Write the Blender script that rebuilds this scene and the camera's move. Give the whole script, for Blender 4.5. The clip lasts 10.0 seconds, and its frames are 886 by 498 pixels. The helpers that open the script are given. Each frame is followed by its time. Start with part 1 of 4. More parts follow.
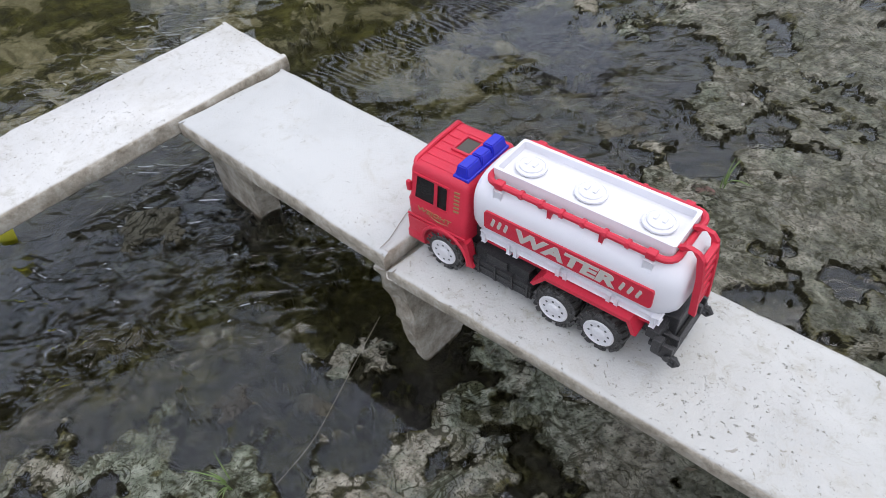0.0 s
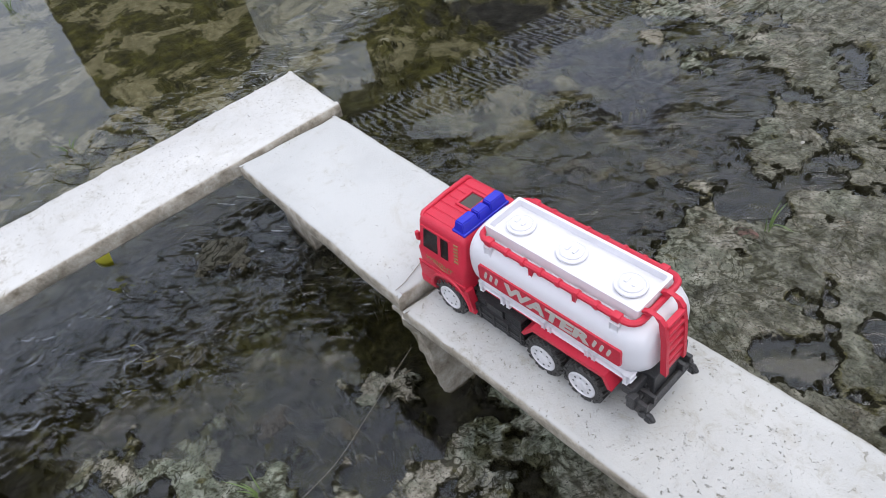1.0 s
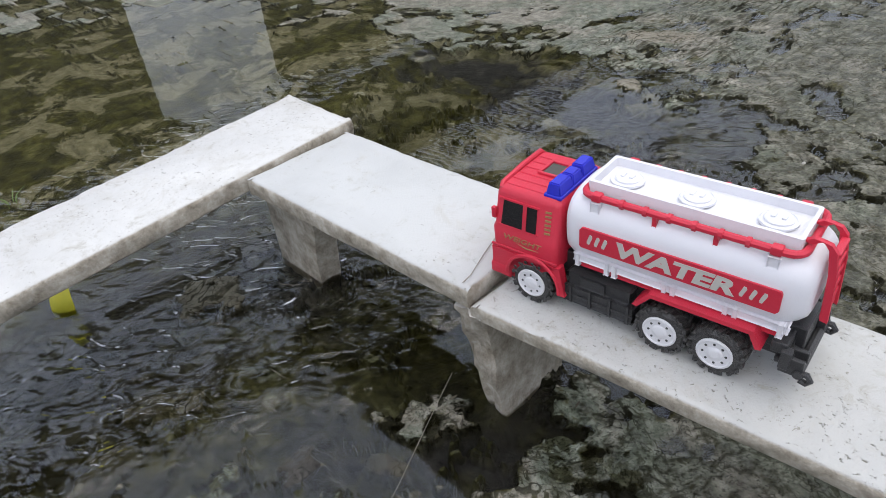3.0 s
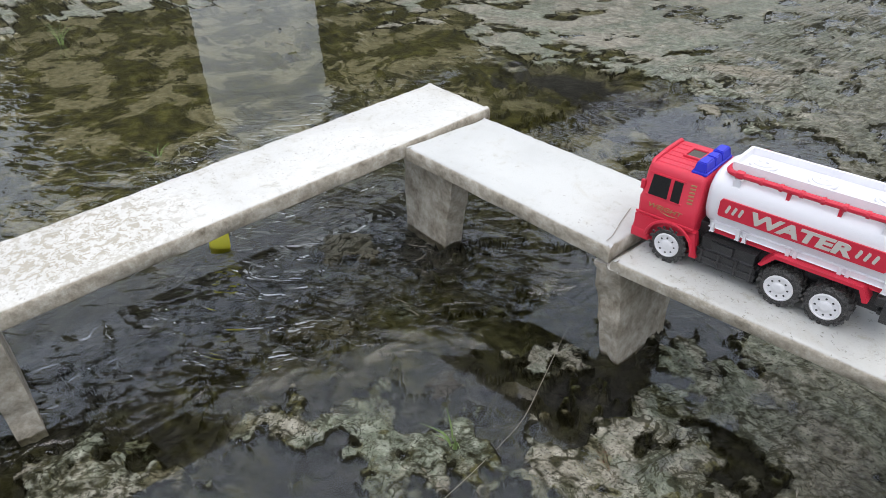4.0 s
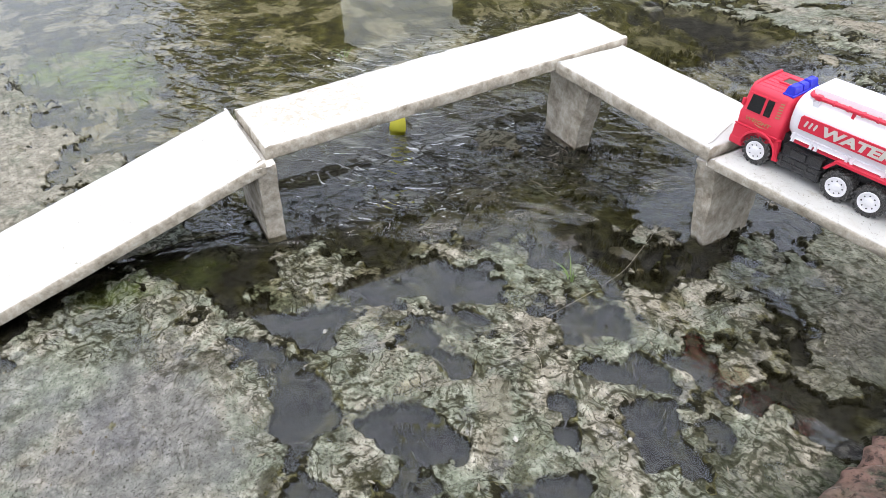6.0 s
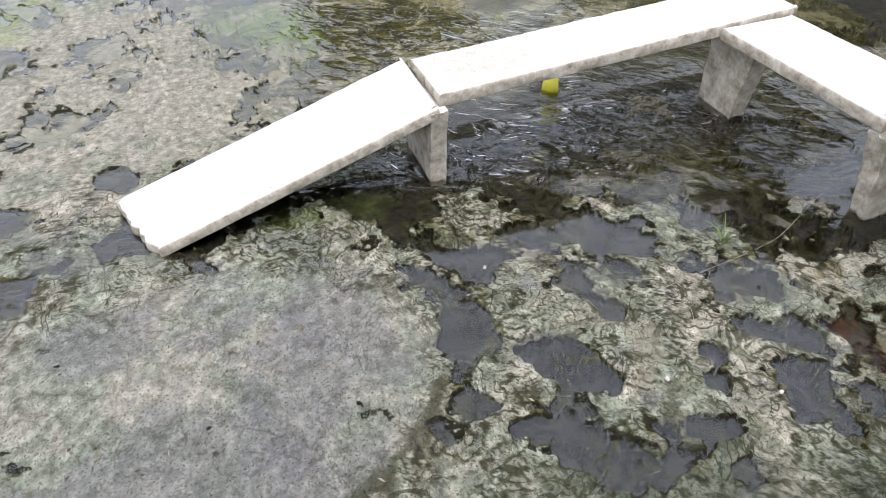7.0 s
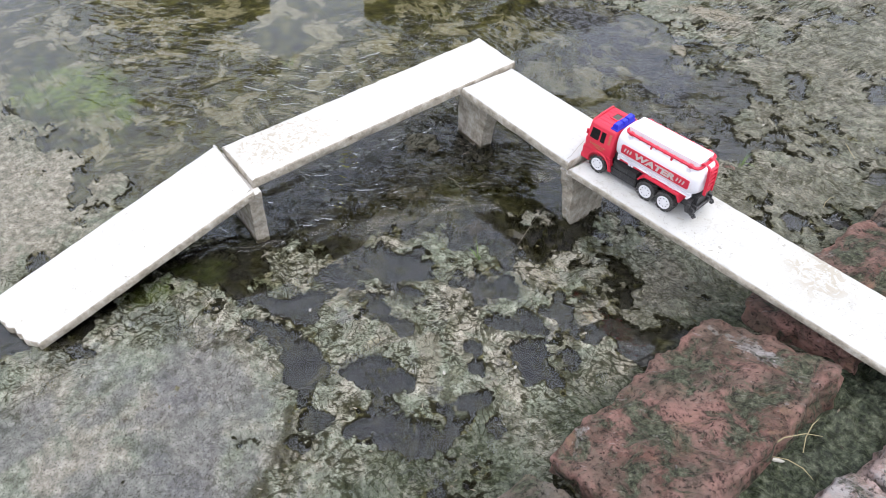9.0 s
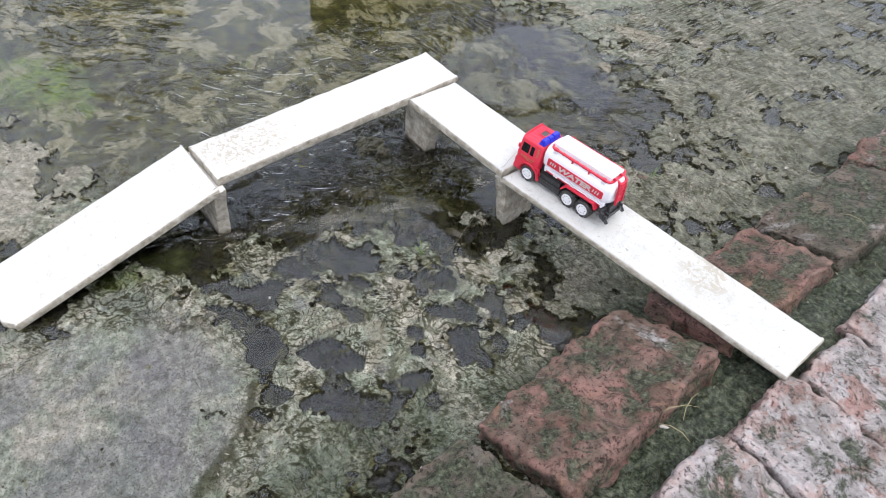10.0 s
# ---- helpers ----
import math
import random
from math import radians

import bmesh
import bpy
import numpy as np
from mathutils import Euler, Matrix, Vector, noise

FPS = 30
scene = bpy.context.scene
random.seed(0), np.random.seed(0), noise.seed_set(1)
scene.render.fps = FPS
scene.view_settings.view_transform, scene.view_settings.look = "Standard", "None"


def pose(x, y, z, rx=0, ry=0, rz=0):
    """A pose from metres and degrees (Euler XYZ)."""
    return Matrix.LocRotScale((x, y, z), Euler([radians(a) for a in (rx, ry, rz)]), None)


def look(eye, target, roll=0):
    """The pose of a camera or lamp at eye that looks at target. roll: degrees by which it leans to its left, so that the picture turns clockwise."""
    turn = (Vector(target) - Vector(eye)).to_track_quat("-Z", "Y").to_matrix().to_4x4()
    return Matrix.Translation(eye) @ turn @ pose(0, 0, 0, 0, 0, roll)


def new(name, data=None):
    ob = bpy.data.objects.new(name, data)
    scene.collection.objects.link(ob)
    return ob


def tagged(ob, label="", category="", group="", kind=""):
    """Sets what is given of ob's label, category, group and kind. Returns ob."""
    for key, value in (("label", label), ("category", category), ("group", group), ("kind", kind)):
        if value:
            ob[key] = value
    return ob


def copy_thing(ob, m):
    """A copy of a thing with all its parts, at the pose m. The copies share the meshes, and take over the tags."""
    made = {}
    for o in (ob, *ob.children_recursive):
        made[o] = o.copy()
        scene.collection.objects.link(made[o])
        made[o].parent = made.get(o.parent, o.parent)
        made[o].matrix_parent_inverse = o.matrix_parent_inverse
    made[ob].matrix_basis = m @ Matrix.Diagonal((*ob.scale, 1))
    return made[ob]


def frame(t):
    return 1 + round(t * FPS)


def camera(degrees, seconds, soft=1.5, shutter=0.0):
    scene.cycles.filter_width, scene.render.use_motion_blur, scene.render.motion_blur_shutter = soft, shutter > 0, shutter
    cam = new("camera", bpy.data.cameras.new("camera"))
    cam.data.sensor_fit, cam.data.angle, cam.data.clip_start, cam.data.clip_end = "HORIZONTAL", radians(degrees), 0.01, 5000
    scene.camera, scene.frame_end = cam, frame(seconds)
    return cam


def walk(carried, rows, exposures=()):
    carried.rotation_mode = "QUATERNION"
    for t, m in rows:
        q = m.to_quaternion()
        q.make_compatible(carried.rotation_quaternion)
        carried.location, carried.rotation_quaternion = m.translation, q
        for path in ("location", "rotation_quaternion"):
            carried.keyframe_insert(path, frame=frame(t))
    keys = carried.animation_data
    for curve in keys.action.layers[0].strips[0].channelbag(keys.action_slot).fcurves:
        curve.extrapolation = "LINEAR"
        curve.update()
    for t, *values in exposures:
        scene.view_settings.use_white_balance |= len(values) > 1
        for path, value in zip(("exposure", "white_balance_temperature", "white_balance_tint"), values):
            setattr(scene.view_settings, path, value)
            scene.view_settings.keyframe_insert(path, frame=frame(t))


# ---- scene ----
cam = camera(67.16, 10.0, soft=0.8)
# seconds, eye, yaw, pitch, roll
PATH = [
    (0, 0.17572, -0.13406, 0.31518, 48.095, -46.644, -4.303),
    (0.5, 0.19547, -0.11962, 0.33722, 54.343, -47.938, -6.568),
    (1, 0.21149, -0.09804, 0.3393, 61.093, -44.511, -12.015),
    (1.5, 0.25204, -0.07378, 0.30154, 61.404, -40.432, -19.812),
    (2, 0.26258, -0.0723, 0.29252, 61.509, -39.471, -19.735),
    (2.2, 0.24858, -0.08184, 0.29329, 60.556, -38.12, -18.871),
    (3.3, 0.1553, -0.20524, 0.27489, 47.684, -35.303, -3.263),
    (3.5, 0.15747, -0.2297, 0.27883, 48.472, -34.699, -2.261),
    (4, 0.17144, -0.27157, 0.29269, 50.83, -34.474, -1.368),
    (4.5, 0.1936, -0.30835, 0.30001, 53.502, -35.577, -0.72),
    (5, 0.22775, -0.34004, 0.3103, 56.756, -37.236, -0.624),
    (5.2, 0.23748, -0.34742, 0.31542, 57.395, -37.878, -0.556),
    (6.3, 0.27653, -0.40063, 0.33845, 64.385, -39.989, -0.742),
    (6.5, 0.28141, -0.4178, 0.33518, 67.041, -40.364, -0.975),
    (7, 0.28537, -0.43932, 0.33965, 72.066, -41.235, -2.711),
    (7.5, 0.28921, -0.44275, 0.34834, 73.81, -41.706, -3.811),
    (8, 0.29833, -0.42666, 0.38603, 70.057, -43.837, -4.42),
    (8.5, 0.31921, -0.42656, 0.46378, 62.378, -45.289, -3.545),
    (9, 0.35746, -0.43147, 0.52675, 54.123, -46.797, 0.376),
    (9.5, 0.37281, -0.44525, 0.58495, 52.259, -48.475, 2.9),
    (10, 0.39369, -0.46881, 0.59922, 46.398, -47.661, 7.265),
]
# ---- end of path ----
walk(cam, [(t, pose(x, y, z, 90 + pitch, 0, yaw) @ pose(0, 0, 0, 0, 0, roll)) for t, x, y, z, yaw, pitch, roll in PATH],
     [(0.0, 0.70, 6600, 8), (2.2, 0.72, 6650, 8), (3.5, 0.80, 6750, 6), (4.5, 1.10, 6900, 5), (5.2, 1.36, 6900, 5),
      (6.5, 1.50, 6900, 9), (8.0, 1.43, 6800, 9), (10.0, 1.25, 6700, 8)])

# ---- light ----
SUN_TURN, SUN_HEIGHT = 150.0, 62.0          # degrees: compass turn of the sky's sun, height over the horizon
world = bpy.data.worlds.new("overcast_sky")
scene.world = world
world.use_nodes = True
wn, wl = world.node_tree.nodes, world.node_tree.links
sky = wn.new("ShaderNodeTexSky")
sky.sky_type, sky.sun_disc = "NISHITA", False
sky.sun_elevation, sky.sun_rotation = radians(SUN_HEIGHT), radians(SUN_TURN)
sky.dust_density, sky.ozone_density = 4.0, 1.0
pale = wn.new("ShaderNodeHueSaturation")
pale.inputs["Saturation"].default_value = 0.72
wl.new(sky.outputs["Color"], pale.inputs["Color"])
# an overcast sky is brighter overhead than near the horizon
up_way = wn.new("ShaderNodeSeparateXYZ")
wl.new(wn.new("ShaderNodeTexCoord").outputs["Generated"], up_way.inputs[0])
lift = wn.new("ShaderNodeMapRange")
lift.inputs["From Min"].default_value, lift.inputs["From Max"].default_value = 0.05, 0.50
lift.inputs["To Min"].default_value, lift.inputs["To Max"].default_value = 0.40, 1.15
wl.new(up_way.outputs["Z"], lift.inputs["Value"])
cloud = wn.new("ShaderNodeVectorMath")
cloud.operation = "SCALE"
veil = wn.new("ShaderNodeMix")          # a thin, even cloud layer before the sky
veil.data_type = "RGBA"
veil.inputs[0].default_value = 0.75
wl.new(pale.outputs["Color"], veil.inputs[6])
veil.inputs[7].default_value = (4.55, 5.00, 6.35, 1.0)
wl.new(veil.outputs[2], cloud.inputs[0])
wl.new(lift.outputs["Result"], cloud.inputs["Scale"])
wl.new(cloud.outputs[0], wn["Background"].inputs["Color"])
wn["Background"].inputs["Strength"].default_value = 0.15
sun = new("sun", bpy.data.lights.new("sun", "SUN"))
sun.data.energy, sun.data.angle, sun.data.color = 0.75, radians(50), (1.0, 0.93, 0.82)
sun.matrix_world = look((0.5, 1.0, 2.6), (0, 0, 0))


# ---- materials ----
class Nodes:
    """A short hand for node materials."""

    def __init__(self, name):
        self.mat = bpy.data.materials.new(name)
        self.mat.use_nodes = True
        self.n, self.l = self.mat.node_tree.nodes, self.mat.node_tree.links
        self.bsdf = self.n["Principled BSDF"]
        self.place = self.n.new("ShaderNodeTexCoord").outputs["Object"]

    def put(self, value, socket):
        if isinstance(value, bpy.types.NodeSocket):
            self.l.new(value, socket)
        else:
            socket.default_value = (*value, 1.0) if isinstance(value, tuple) and len(value) == 3 and socket.type == "RGBA" else value

    def crests(self, scale, turn):
        """Coordinates turned first and stretched then: long along the turned way."""
        m, n = self.n.new("ShaderNodeMapping"), self.n.new("ShaderNodeMapping")
        m.inputs["Rotation"].default_value = (0, 0, radians(-turn))
        n.inputs["Scale"].default_value = scale
        self.l.new(self.place, m.inputs["Vector"])
        self.l.new(m.outputs["Vector"], n.inputs["Vector"])
        return n.outputs["Vector"]

    def noise(self, scale, detail=4.0, rough=0.6, warp=0.0, where=None):
        t = self.n.new("ShaderNodeTexNoise")
        t.inputs["Scale"].default_value, t.inputs["Detail"].default_value = scale, detail
        t.inputs["Roughness"].default_value, t.inputs["Distortion"].default_value = rough, warp
        self.l.new(where or self.place, t.inputs["Vector"])
        return t.outputs["Fac"]

    def cells(self, scale, feature="F1", where=None):
        t = self.n.new("ShaderNodeTexVoronoi")
        t.feature = feature
        t.inputs["Scale"].default_value = scale
        self.l.new(where or self.place, t.inputs["Vector"])
        return t.outputs["Distance"]

    def ramp(self, fac, *stops):
        r = self.n.new("ShaderNodeValToRGB")
        while len(r.color_ramp.elements) < len(stops):
            r.color_ramp.elements.new(0.5)
        for e, (at, colour) in zip(r.color_ramp.elements, stops):
            e.position, e.color = at, (*colour, 1.0) if isinstance(colour, tuple) else (colour, colour, colour, 1.0)
        self.put(fac, r.inputs["Fac"])
        return r.outputs["Color"]

    def mix(self, fac, a, b, how="MIX"):
        m = self.n.new("ShaderNodeMix")
        m.data_type, m.blend_type = "RGBA", how
        self.put(fac, m.inputs[0])
        self.put(a, m.inputs[6])
        self.put(b, m.inputs[7])
        return m.outputs[2]

    def math(self, how, a, b=0.0):
        m = self.n.new("ShaderNodeMath")
        m.operation, m.use_clamp = how, False
        self.put(a, m.inputs[0])
        self.put(b, m.inputs[1])
        return m.outputs[0]

    def field(self, name):
        a = self.n.new("ShaderNodeAttribute")
        a.attribute_name = name
        return a.outputs["Fac"]

    def bump(self, height, metres, below=None):
        b = self.n.new("ShaderNodeBump")
        b.inputs["Distance"].default_value = metres
        b.inputs["Strength"].default_value = 1.0
        self.put(height, b.inputs["Height"])
        if below is not None:
            self.l.new(below, b.inputs["Normal"])
        return b.outputs["Normal"]

    def done(self, colour, rough=0.5, metal=0.0, normal=None, **more):
        self.put(colour, self.bsdf.inputs["Base Color"])
        self.put(rough, self.bsdf.inputs["Roughness"])
        self.bsdf.inputs["Metallic"].default_value = metal
        if normal is not None:
            self.l.new(normal, self.bsdf.inputs["Normal"])
        for key, value in more.items():
            self.put(value, self.bsdf.inputs[key.replace("_", " ")])
        return self.mat


def plastic(name, colour, rough=0.38, dirt=0.25, dirt_colour=(0.09, 0.075, 0.055), dust=0.0):
    k = Nodes(name)
    shade = k.mix(k.noise(60, 3), colour, tuple(c * 0.86 for c in colour))
    if dust:          # dry mud rubbed on raised and flat places
        shade = k.mix(k.ramp(k.noise(520, 6, 0.78), (0.52, 0.0), (0.60, dust)), shade, (0.34, 0.325, 0.295))
    grime_shade = k.ramp(k.noise(420, 5, 0.7), (0.60, 0.0), (0.74, dirt))
    return k.done(k.mix(grime_shade, shade, dirt_colour), k.ramp(k.noise(250, 4), (0.3, rough - 0.08), (0.7, rough + 0.14)),
                  normal=k.bump(k.noise(900, 3), 0.00008))


def marble(name, tone=(0.80, 0.79, 0.77), dirt=0.5, seed=0.0, flecks=0.5, worn=None, grit=95):
    k = Nodes(name)
    spot = 0.0
    if worn:          # a worn patch: middle x, y and half length along each
        m = k.n.new("ShaderNodeMapping")
        m.vector_type = "TEXTURE"
        m.inputs["Location"].default_value, m.inputs["Scale"].default_value = (worn[0], worn[1], 0.085), (worn[2], worn[3], 1.0)
        k.l.new(k.place, m.inputs["Vector"])
        far = k.n.new("ShaderNodeVectorMath")
        far.operation = "LENGTH"
        k.l.new(m.outputs["Vector"], far.inputs[0])
        spot = k.ramp(k.math("ADD", far.outputs["Value"], k.math("MULTIPLY", k.math("SUBTRACT", k.noise(40, 6, 0.7), 0.5), 1.2)), (0.45, 1.0), (1.0, 0.0))
    at = k.n.new("ShaderNodeMapping")
    at.inputs["Location"].default_value = (seed, seed * 0.7, 0)
    k.l.new(k.place, at.inputs["Vector"])
    k.place = at.outputs["Vector"]
    grey = tuple(c * 0.80 for c in tone)
    veil = k.mix(k.ramp(k.noise(9, 6, 0.62, 0.8), (0.36, 0.0), (0.66, 1.0)), tone, grey)
    vein = k.ramp(k.noise(14, 8, 0.7, 1.6), (0.488, 0.0), (0.50, 0.30), (0.512, 0.0))
    vein = k.math("MULTIPLY", vein, k.ramp(k.noise(8, 3), (0.5, 0.0), (0.62, 1.0)))
    veil = k.mix(vein, veil, (0.45, 0.42, 0.36))
    stain = k.ramp(k.noise(6.5, 7, 0.72), (0.55, 0.0), (0.72, dirt))
    veil = k.mix(stain, veil, (0.36, 0.33, 0.27))
    specks = k.math("MULTIPLY", k.ramp(k.noise(480, 4, 0.75), (0.61, 0.0), (0.66, 0.9)), k.ramp(k.noise(24, 6, 0.75), (0.62 - 0.25 * flecks, 0.0), (0.74 - 0.25 * flecks, 1.0)))
    smear = k.ramp(k.noise(48, 7, 0.74, 0.4), (0.56, 0.0), (0.70, 0.55 * dirt + 0.1))
    veil = k.mix(smear, veil, (0.40, 0.37, 0.31))
    if worn:
        scuff = k.math("MULTIPLY", spot, k.ramp(k.noise(grit, 8, 0.70, 0.9), (0.50, 0.0), (0.53, 0.9)))
        veil = k.mix(scuff, veil, (0.31, 0.278, 0.222))
        veil = k.mix(k.math("MULTIPLY", spot, 0.16), veil, (0.42, 0.38, 0.30))
    smudge = k.math("MULTIPLY", k.ramp(k.noise(110, 9, 0.80, 0.7), (0.51, 0.0), (0.63, 0.6)), k.ramp(k.noise(30, 6, 0.72), (0.58 - 0.2 * flecks, 0.0), (0.72 - 0.2 * flecks, 1.0)))
    veil = k.mix(smudge, veil, (0.31, 0.285, 0.225))
    veil = k.mix(specks, veil, (0.17, 0.16, 0.125))
    chips = k.math("MULTIPLY", k.ramp(k.noise(190, 5, 0.66, 0.6), (0.655, 0.0), (0.675, 0.85)), min(1.0, flecks))
    veil = k.mix(chips, veil, (0.22, 0.205, 0.165))
    streak = k.math("MULTIPLY", k.ramp(k.noise(1.0, 5, 0.65, 0.2, k.crests((26, 420, 1), 24)), (0.62, 0.0), (0.72, 0.18)), k.ramp(k.noise(16, 4), (0.50, 0.0), (0.62, 1.0)))
    veil = k.mix(streak, veil, (0.42, 0.40, 0.35))
    # the sawn and broken flanks are dull, unpolished stone, darker and browner than the tops
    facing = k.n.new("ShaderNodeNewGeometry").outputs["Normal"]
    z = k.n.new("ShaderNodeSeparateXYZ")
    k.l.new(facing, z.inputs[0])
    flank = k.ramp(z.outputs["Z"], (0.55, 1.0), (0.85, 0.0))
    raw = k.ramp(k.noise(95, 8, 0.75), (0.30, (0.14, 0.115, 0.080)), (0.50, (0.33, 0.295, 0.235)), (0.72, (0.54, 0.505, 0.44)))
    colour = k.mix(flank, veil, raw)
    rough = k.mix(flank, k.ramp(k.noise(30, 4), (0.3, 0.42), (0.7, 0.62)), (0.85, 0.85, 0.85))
    relief = k.math("ADD", k.noise(700, 4, 0.7), k.math("MULTIPLY", specks, -0.8))
    relief = k.math("ADD", relief, k.math("MULTIPLY", k.math("MULTIPLY", flank, k.noise(160, 6, 0.7)), 4.0))
    return k.done(colour, rough, normal=k.bump(relief, 0.00035))


def bed_material():
    k = Nodes("stream_bed")
    fine, mid = k.noise(560, 4, 0.72), k.noise(110, 8, 0.72)
    wide, broad = k.noise(13, 6, 0.66, 0.5), k.noise(36, 7, 0.68, 0.5)
    tint = lambda lo, md, hi: k.ramp(mid, (0.34, lo), (0.50, md), (0.66, hi))
    green = tint((0.046, 0.053, 0.032), (0.155, 0.170, 0.124), (0.305, 0.320, 0.255))
    buff = tint((0.100, 0.086, 0.062), (0.250, 0.225, 0.178), (0.42, 0.385, 0.32))
    olive = tint((0.018, 0.018, 0.008), (0.058, 0.058, 0.030), (0.130, 0.127, 0.078))
    slate = tint((0.036, 0.037, 0.042), (0.080, 0.081, 0.089), (0.145, 0.145, 0.155))
    # thin flakes of crust lie over one another: each has its own tone and a seam of slime and painted shade
    def flakes(scale, steps, seed, warp):
        v = k.math("ADD", k.math("MULTIPLY", k.noise(scale, 4, 0.50, warp), steps), seed)
        f = k.math("FRACT", v)
        level_of = k.math("SUBTRACT", v, f)
        chance = k.n.new("ShaderNodeTexWhiteNoise")
        chance.noise_dimensions = "1D"
        k.l.new(level_of, chance.inputs["W"])
        height = k.math("ADD", level_of, k.ramp(f, (0.70, 0.0), (0.96, 1.0)))
        edge = k.ramp(f, (0.70, 0.0), (0.80, 1.0), (0.93, 1.0), (1.0, 0.0))
        some = k.ramp(k.noise(scale * 0.7, 5, 0.62), (0.46, 0.0), (0.55, 1.0))
        return height, k.math("MULTIPLY", edge, some), chance.outputs["Value"]
    high_a, seam_a, tone_a = flakes(24, 8.0, 0.0, 0.9)
    high_b, seam_b, tone_b = flakes(58, 7.0, 0.37, 0.8)
    high_c, seam_c, tone_c = flakes(130, 6.0, 0.11, 0.6)
    crust = k.field("crust")
    top = k.mix(k.ramp(wide, (0.44, 0.0), (0.53, 0.9)), green, buff)
    top = k.mix(k.math("MULTIPLY", k.field("algae"), k.ramp(broad, (0.44, 0.1), (0.54, 0.85))), top, green)
    top = k.mix(k.field("tan"), top, buff)
    top = k.mix(k.math("MULTIPLY", k.ramp(k.noise(27, 7, 0.70, 0.4), (0.54, 0.0), (0.60, 0.75)), crust), top, olive)
    top = k.mix(k.math("MULTIPLY", k.ramp(k.noise(21, 7, 0.72, 0.3), (0.57, 0.0), (0.62, 0.6)), crust), top, slate)
    top = k.mix(k.math("MULTIPLY", k.field("mud"), k.ramp(broad, (0.42, 0.45), (0.54, 0.9))), top, tint((0.024, 0.023, 0.014), (0.092, 0.090, 0.062), (0.200, 0.194, 0.145)))
    film = k.mix(k.ramp(wide, (0.40, 0.0), (0.60, 1.0)), tint((0.055, 0.058, 0.050), (0.108, 0.112, 0.099), (0.185, 0.188, 0.166)), tint((0.080, 0.076, 0.068), (0.142, 0.136, 0.125), (0.215, 0.206, 0.190)))
    top = k.mix(k.field("film"), top, film)
    top = k.mix(k.math("MULTIPLY", k.field("stain"), k.ramp(k.noise(90, 7, 0.74), (0.38, 0.1), (0.56, 0.6))), top, slate)
    mottle = k.math("ADD", k.math("MULTIPLY", tone_a, 0.22), k.math("ADD", k.math("MULTIPLY", tone_b, 0.26), k.math("MULTIPLY", tone_c, 0.16)))
    tone = k.math("ADD", 1.0, k.math("MULTIPLY", k.math("SUBTRACT", mottle, 0.32), crust))
    shade = k.n.new("ShaderNodeCombineXYZ")
    for i in range(3):
        k.l.new(tone, shade.inputs[i])
    top = k.mix(1.0, top, shade.outputs[0], "MULTIPLY")
    grains = k.ramp(k.cells(330), (0.10, 1.0), (0.55, 0.0))
    top = k.mix(k.math("MULTIPLY", grains, k.ramp(k.noise(60, 4, 0.6), (0.44, 0.0), (0.62, 0.40))), top, (0.32, 0.315, 0.275))
    top = k.mix(k.ramp(fine, (0.38, 0.85), (0.44, 0.0)), top, (0.026, 0.026, 0.017))
    rock = k.ramp(k.noise(75, 8, 0.74), (0.3, (0.11, 0.094, 0.066)), (0.5, (0.21, 0.183, 0.135)), (0.7, (0.31, 0.28, 0.22)))
    top = k.mix(k.field("stone"), top, rock)
    # slime colour for the seams, dark enough to stand for their shade
    grime_shade = k.ramp(k.noise(160, 6, 0.75), (0.38, (0.010, 0.0095, 0.005)), (0.60, (0.038, 0.036, 0.018)))
    seams = k.math("MAXIMUM", k.math("MAXIMUM", seam_a, seam_b), k.math("MULTIPLY", seam_c, 0.7))
    top = k.mix(k.math("MULTIPLY", k.math("MULTIPLY", seams, crust), 0.80), top, grime_shade)
    top = k.mix(k.math("MULTIPLY", k.field("seam"), 0.95), top, grime_shade)
    cushion = k.ramp(k.noise(170, 8, 0.76), (0.38, (0.006, 0.008, 0.004)), (0.47, (0.022, 0.028, 0.016)), (0.56, (0.060, 0.070, 0.044)), (0.66, (0.135, 0.145, 0.10)), (0.76, (0.27, 0.27, 0.215)))
    top = k.mix(k.field("moss"), top, cushion)
    # what lies below the crust's torn rim: olive slime, and black silt in still places
    tear = k.math("MULTIPLY", k.math("SUBTRACT", k.noise(150, 6, 0.68), 0.5), 0.12)
    level = k.math("ADD", k.field("level"), tear)
    slime = k.ramp(k.noise(62, 8, 0.76, 0.6), (0.36, (0.010, 0.010, 0.003)), (0.44, (0.017, 0.016, 0.005)), (0.52, (0.038, 0.037, 0.012)), (0.60, (0.080, 0.078, 0.034)), (0.70, (0.19, 0.185, 0.11)))
    silt_shade = k.ramp(k.noise(80, 8, 0.76), (0.35, (0.012, 0.012, 0.014)), (0.54, (0.030, 0.029, 0.034)), (0.63, (0.060, 0.058, 0.058)), (0.74, (0.12, 0.115, 0.10)))
    weedy = k.ramp(k.noise(15, 8, 0.70, 0.5), (0.46, 0.0), (0.49, 1.0))
    floor_ = k.mix(weedy, k.ramp(mid, (0.32, (0.105, 0.096, 0.055)), (0.52, (0.235, 0.218, 0.145)), (0.70, (0.36, 0.335, 0.25))), k.ramp(k.noise(55, 6, 0.7), (0.36, (0.012, 0.012, 0.003)), (0.52, (0.055, 0.053, 0.012)), (0.68, (0.15, 0.142, 0.045))))
    below = k.mix(k.field("slime"), k.mix(1.0, top, (0.60, 0.61, 0.54), "MULTIPLY"), slime)
    below = k.mix(k.field("sand"), below, floor_)
    below = k.mix(k.field("silt_shade"), below, silt_shade)
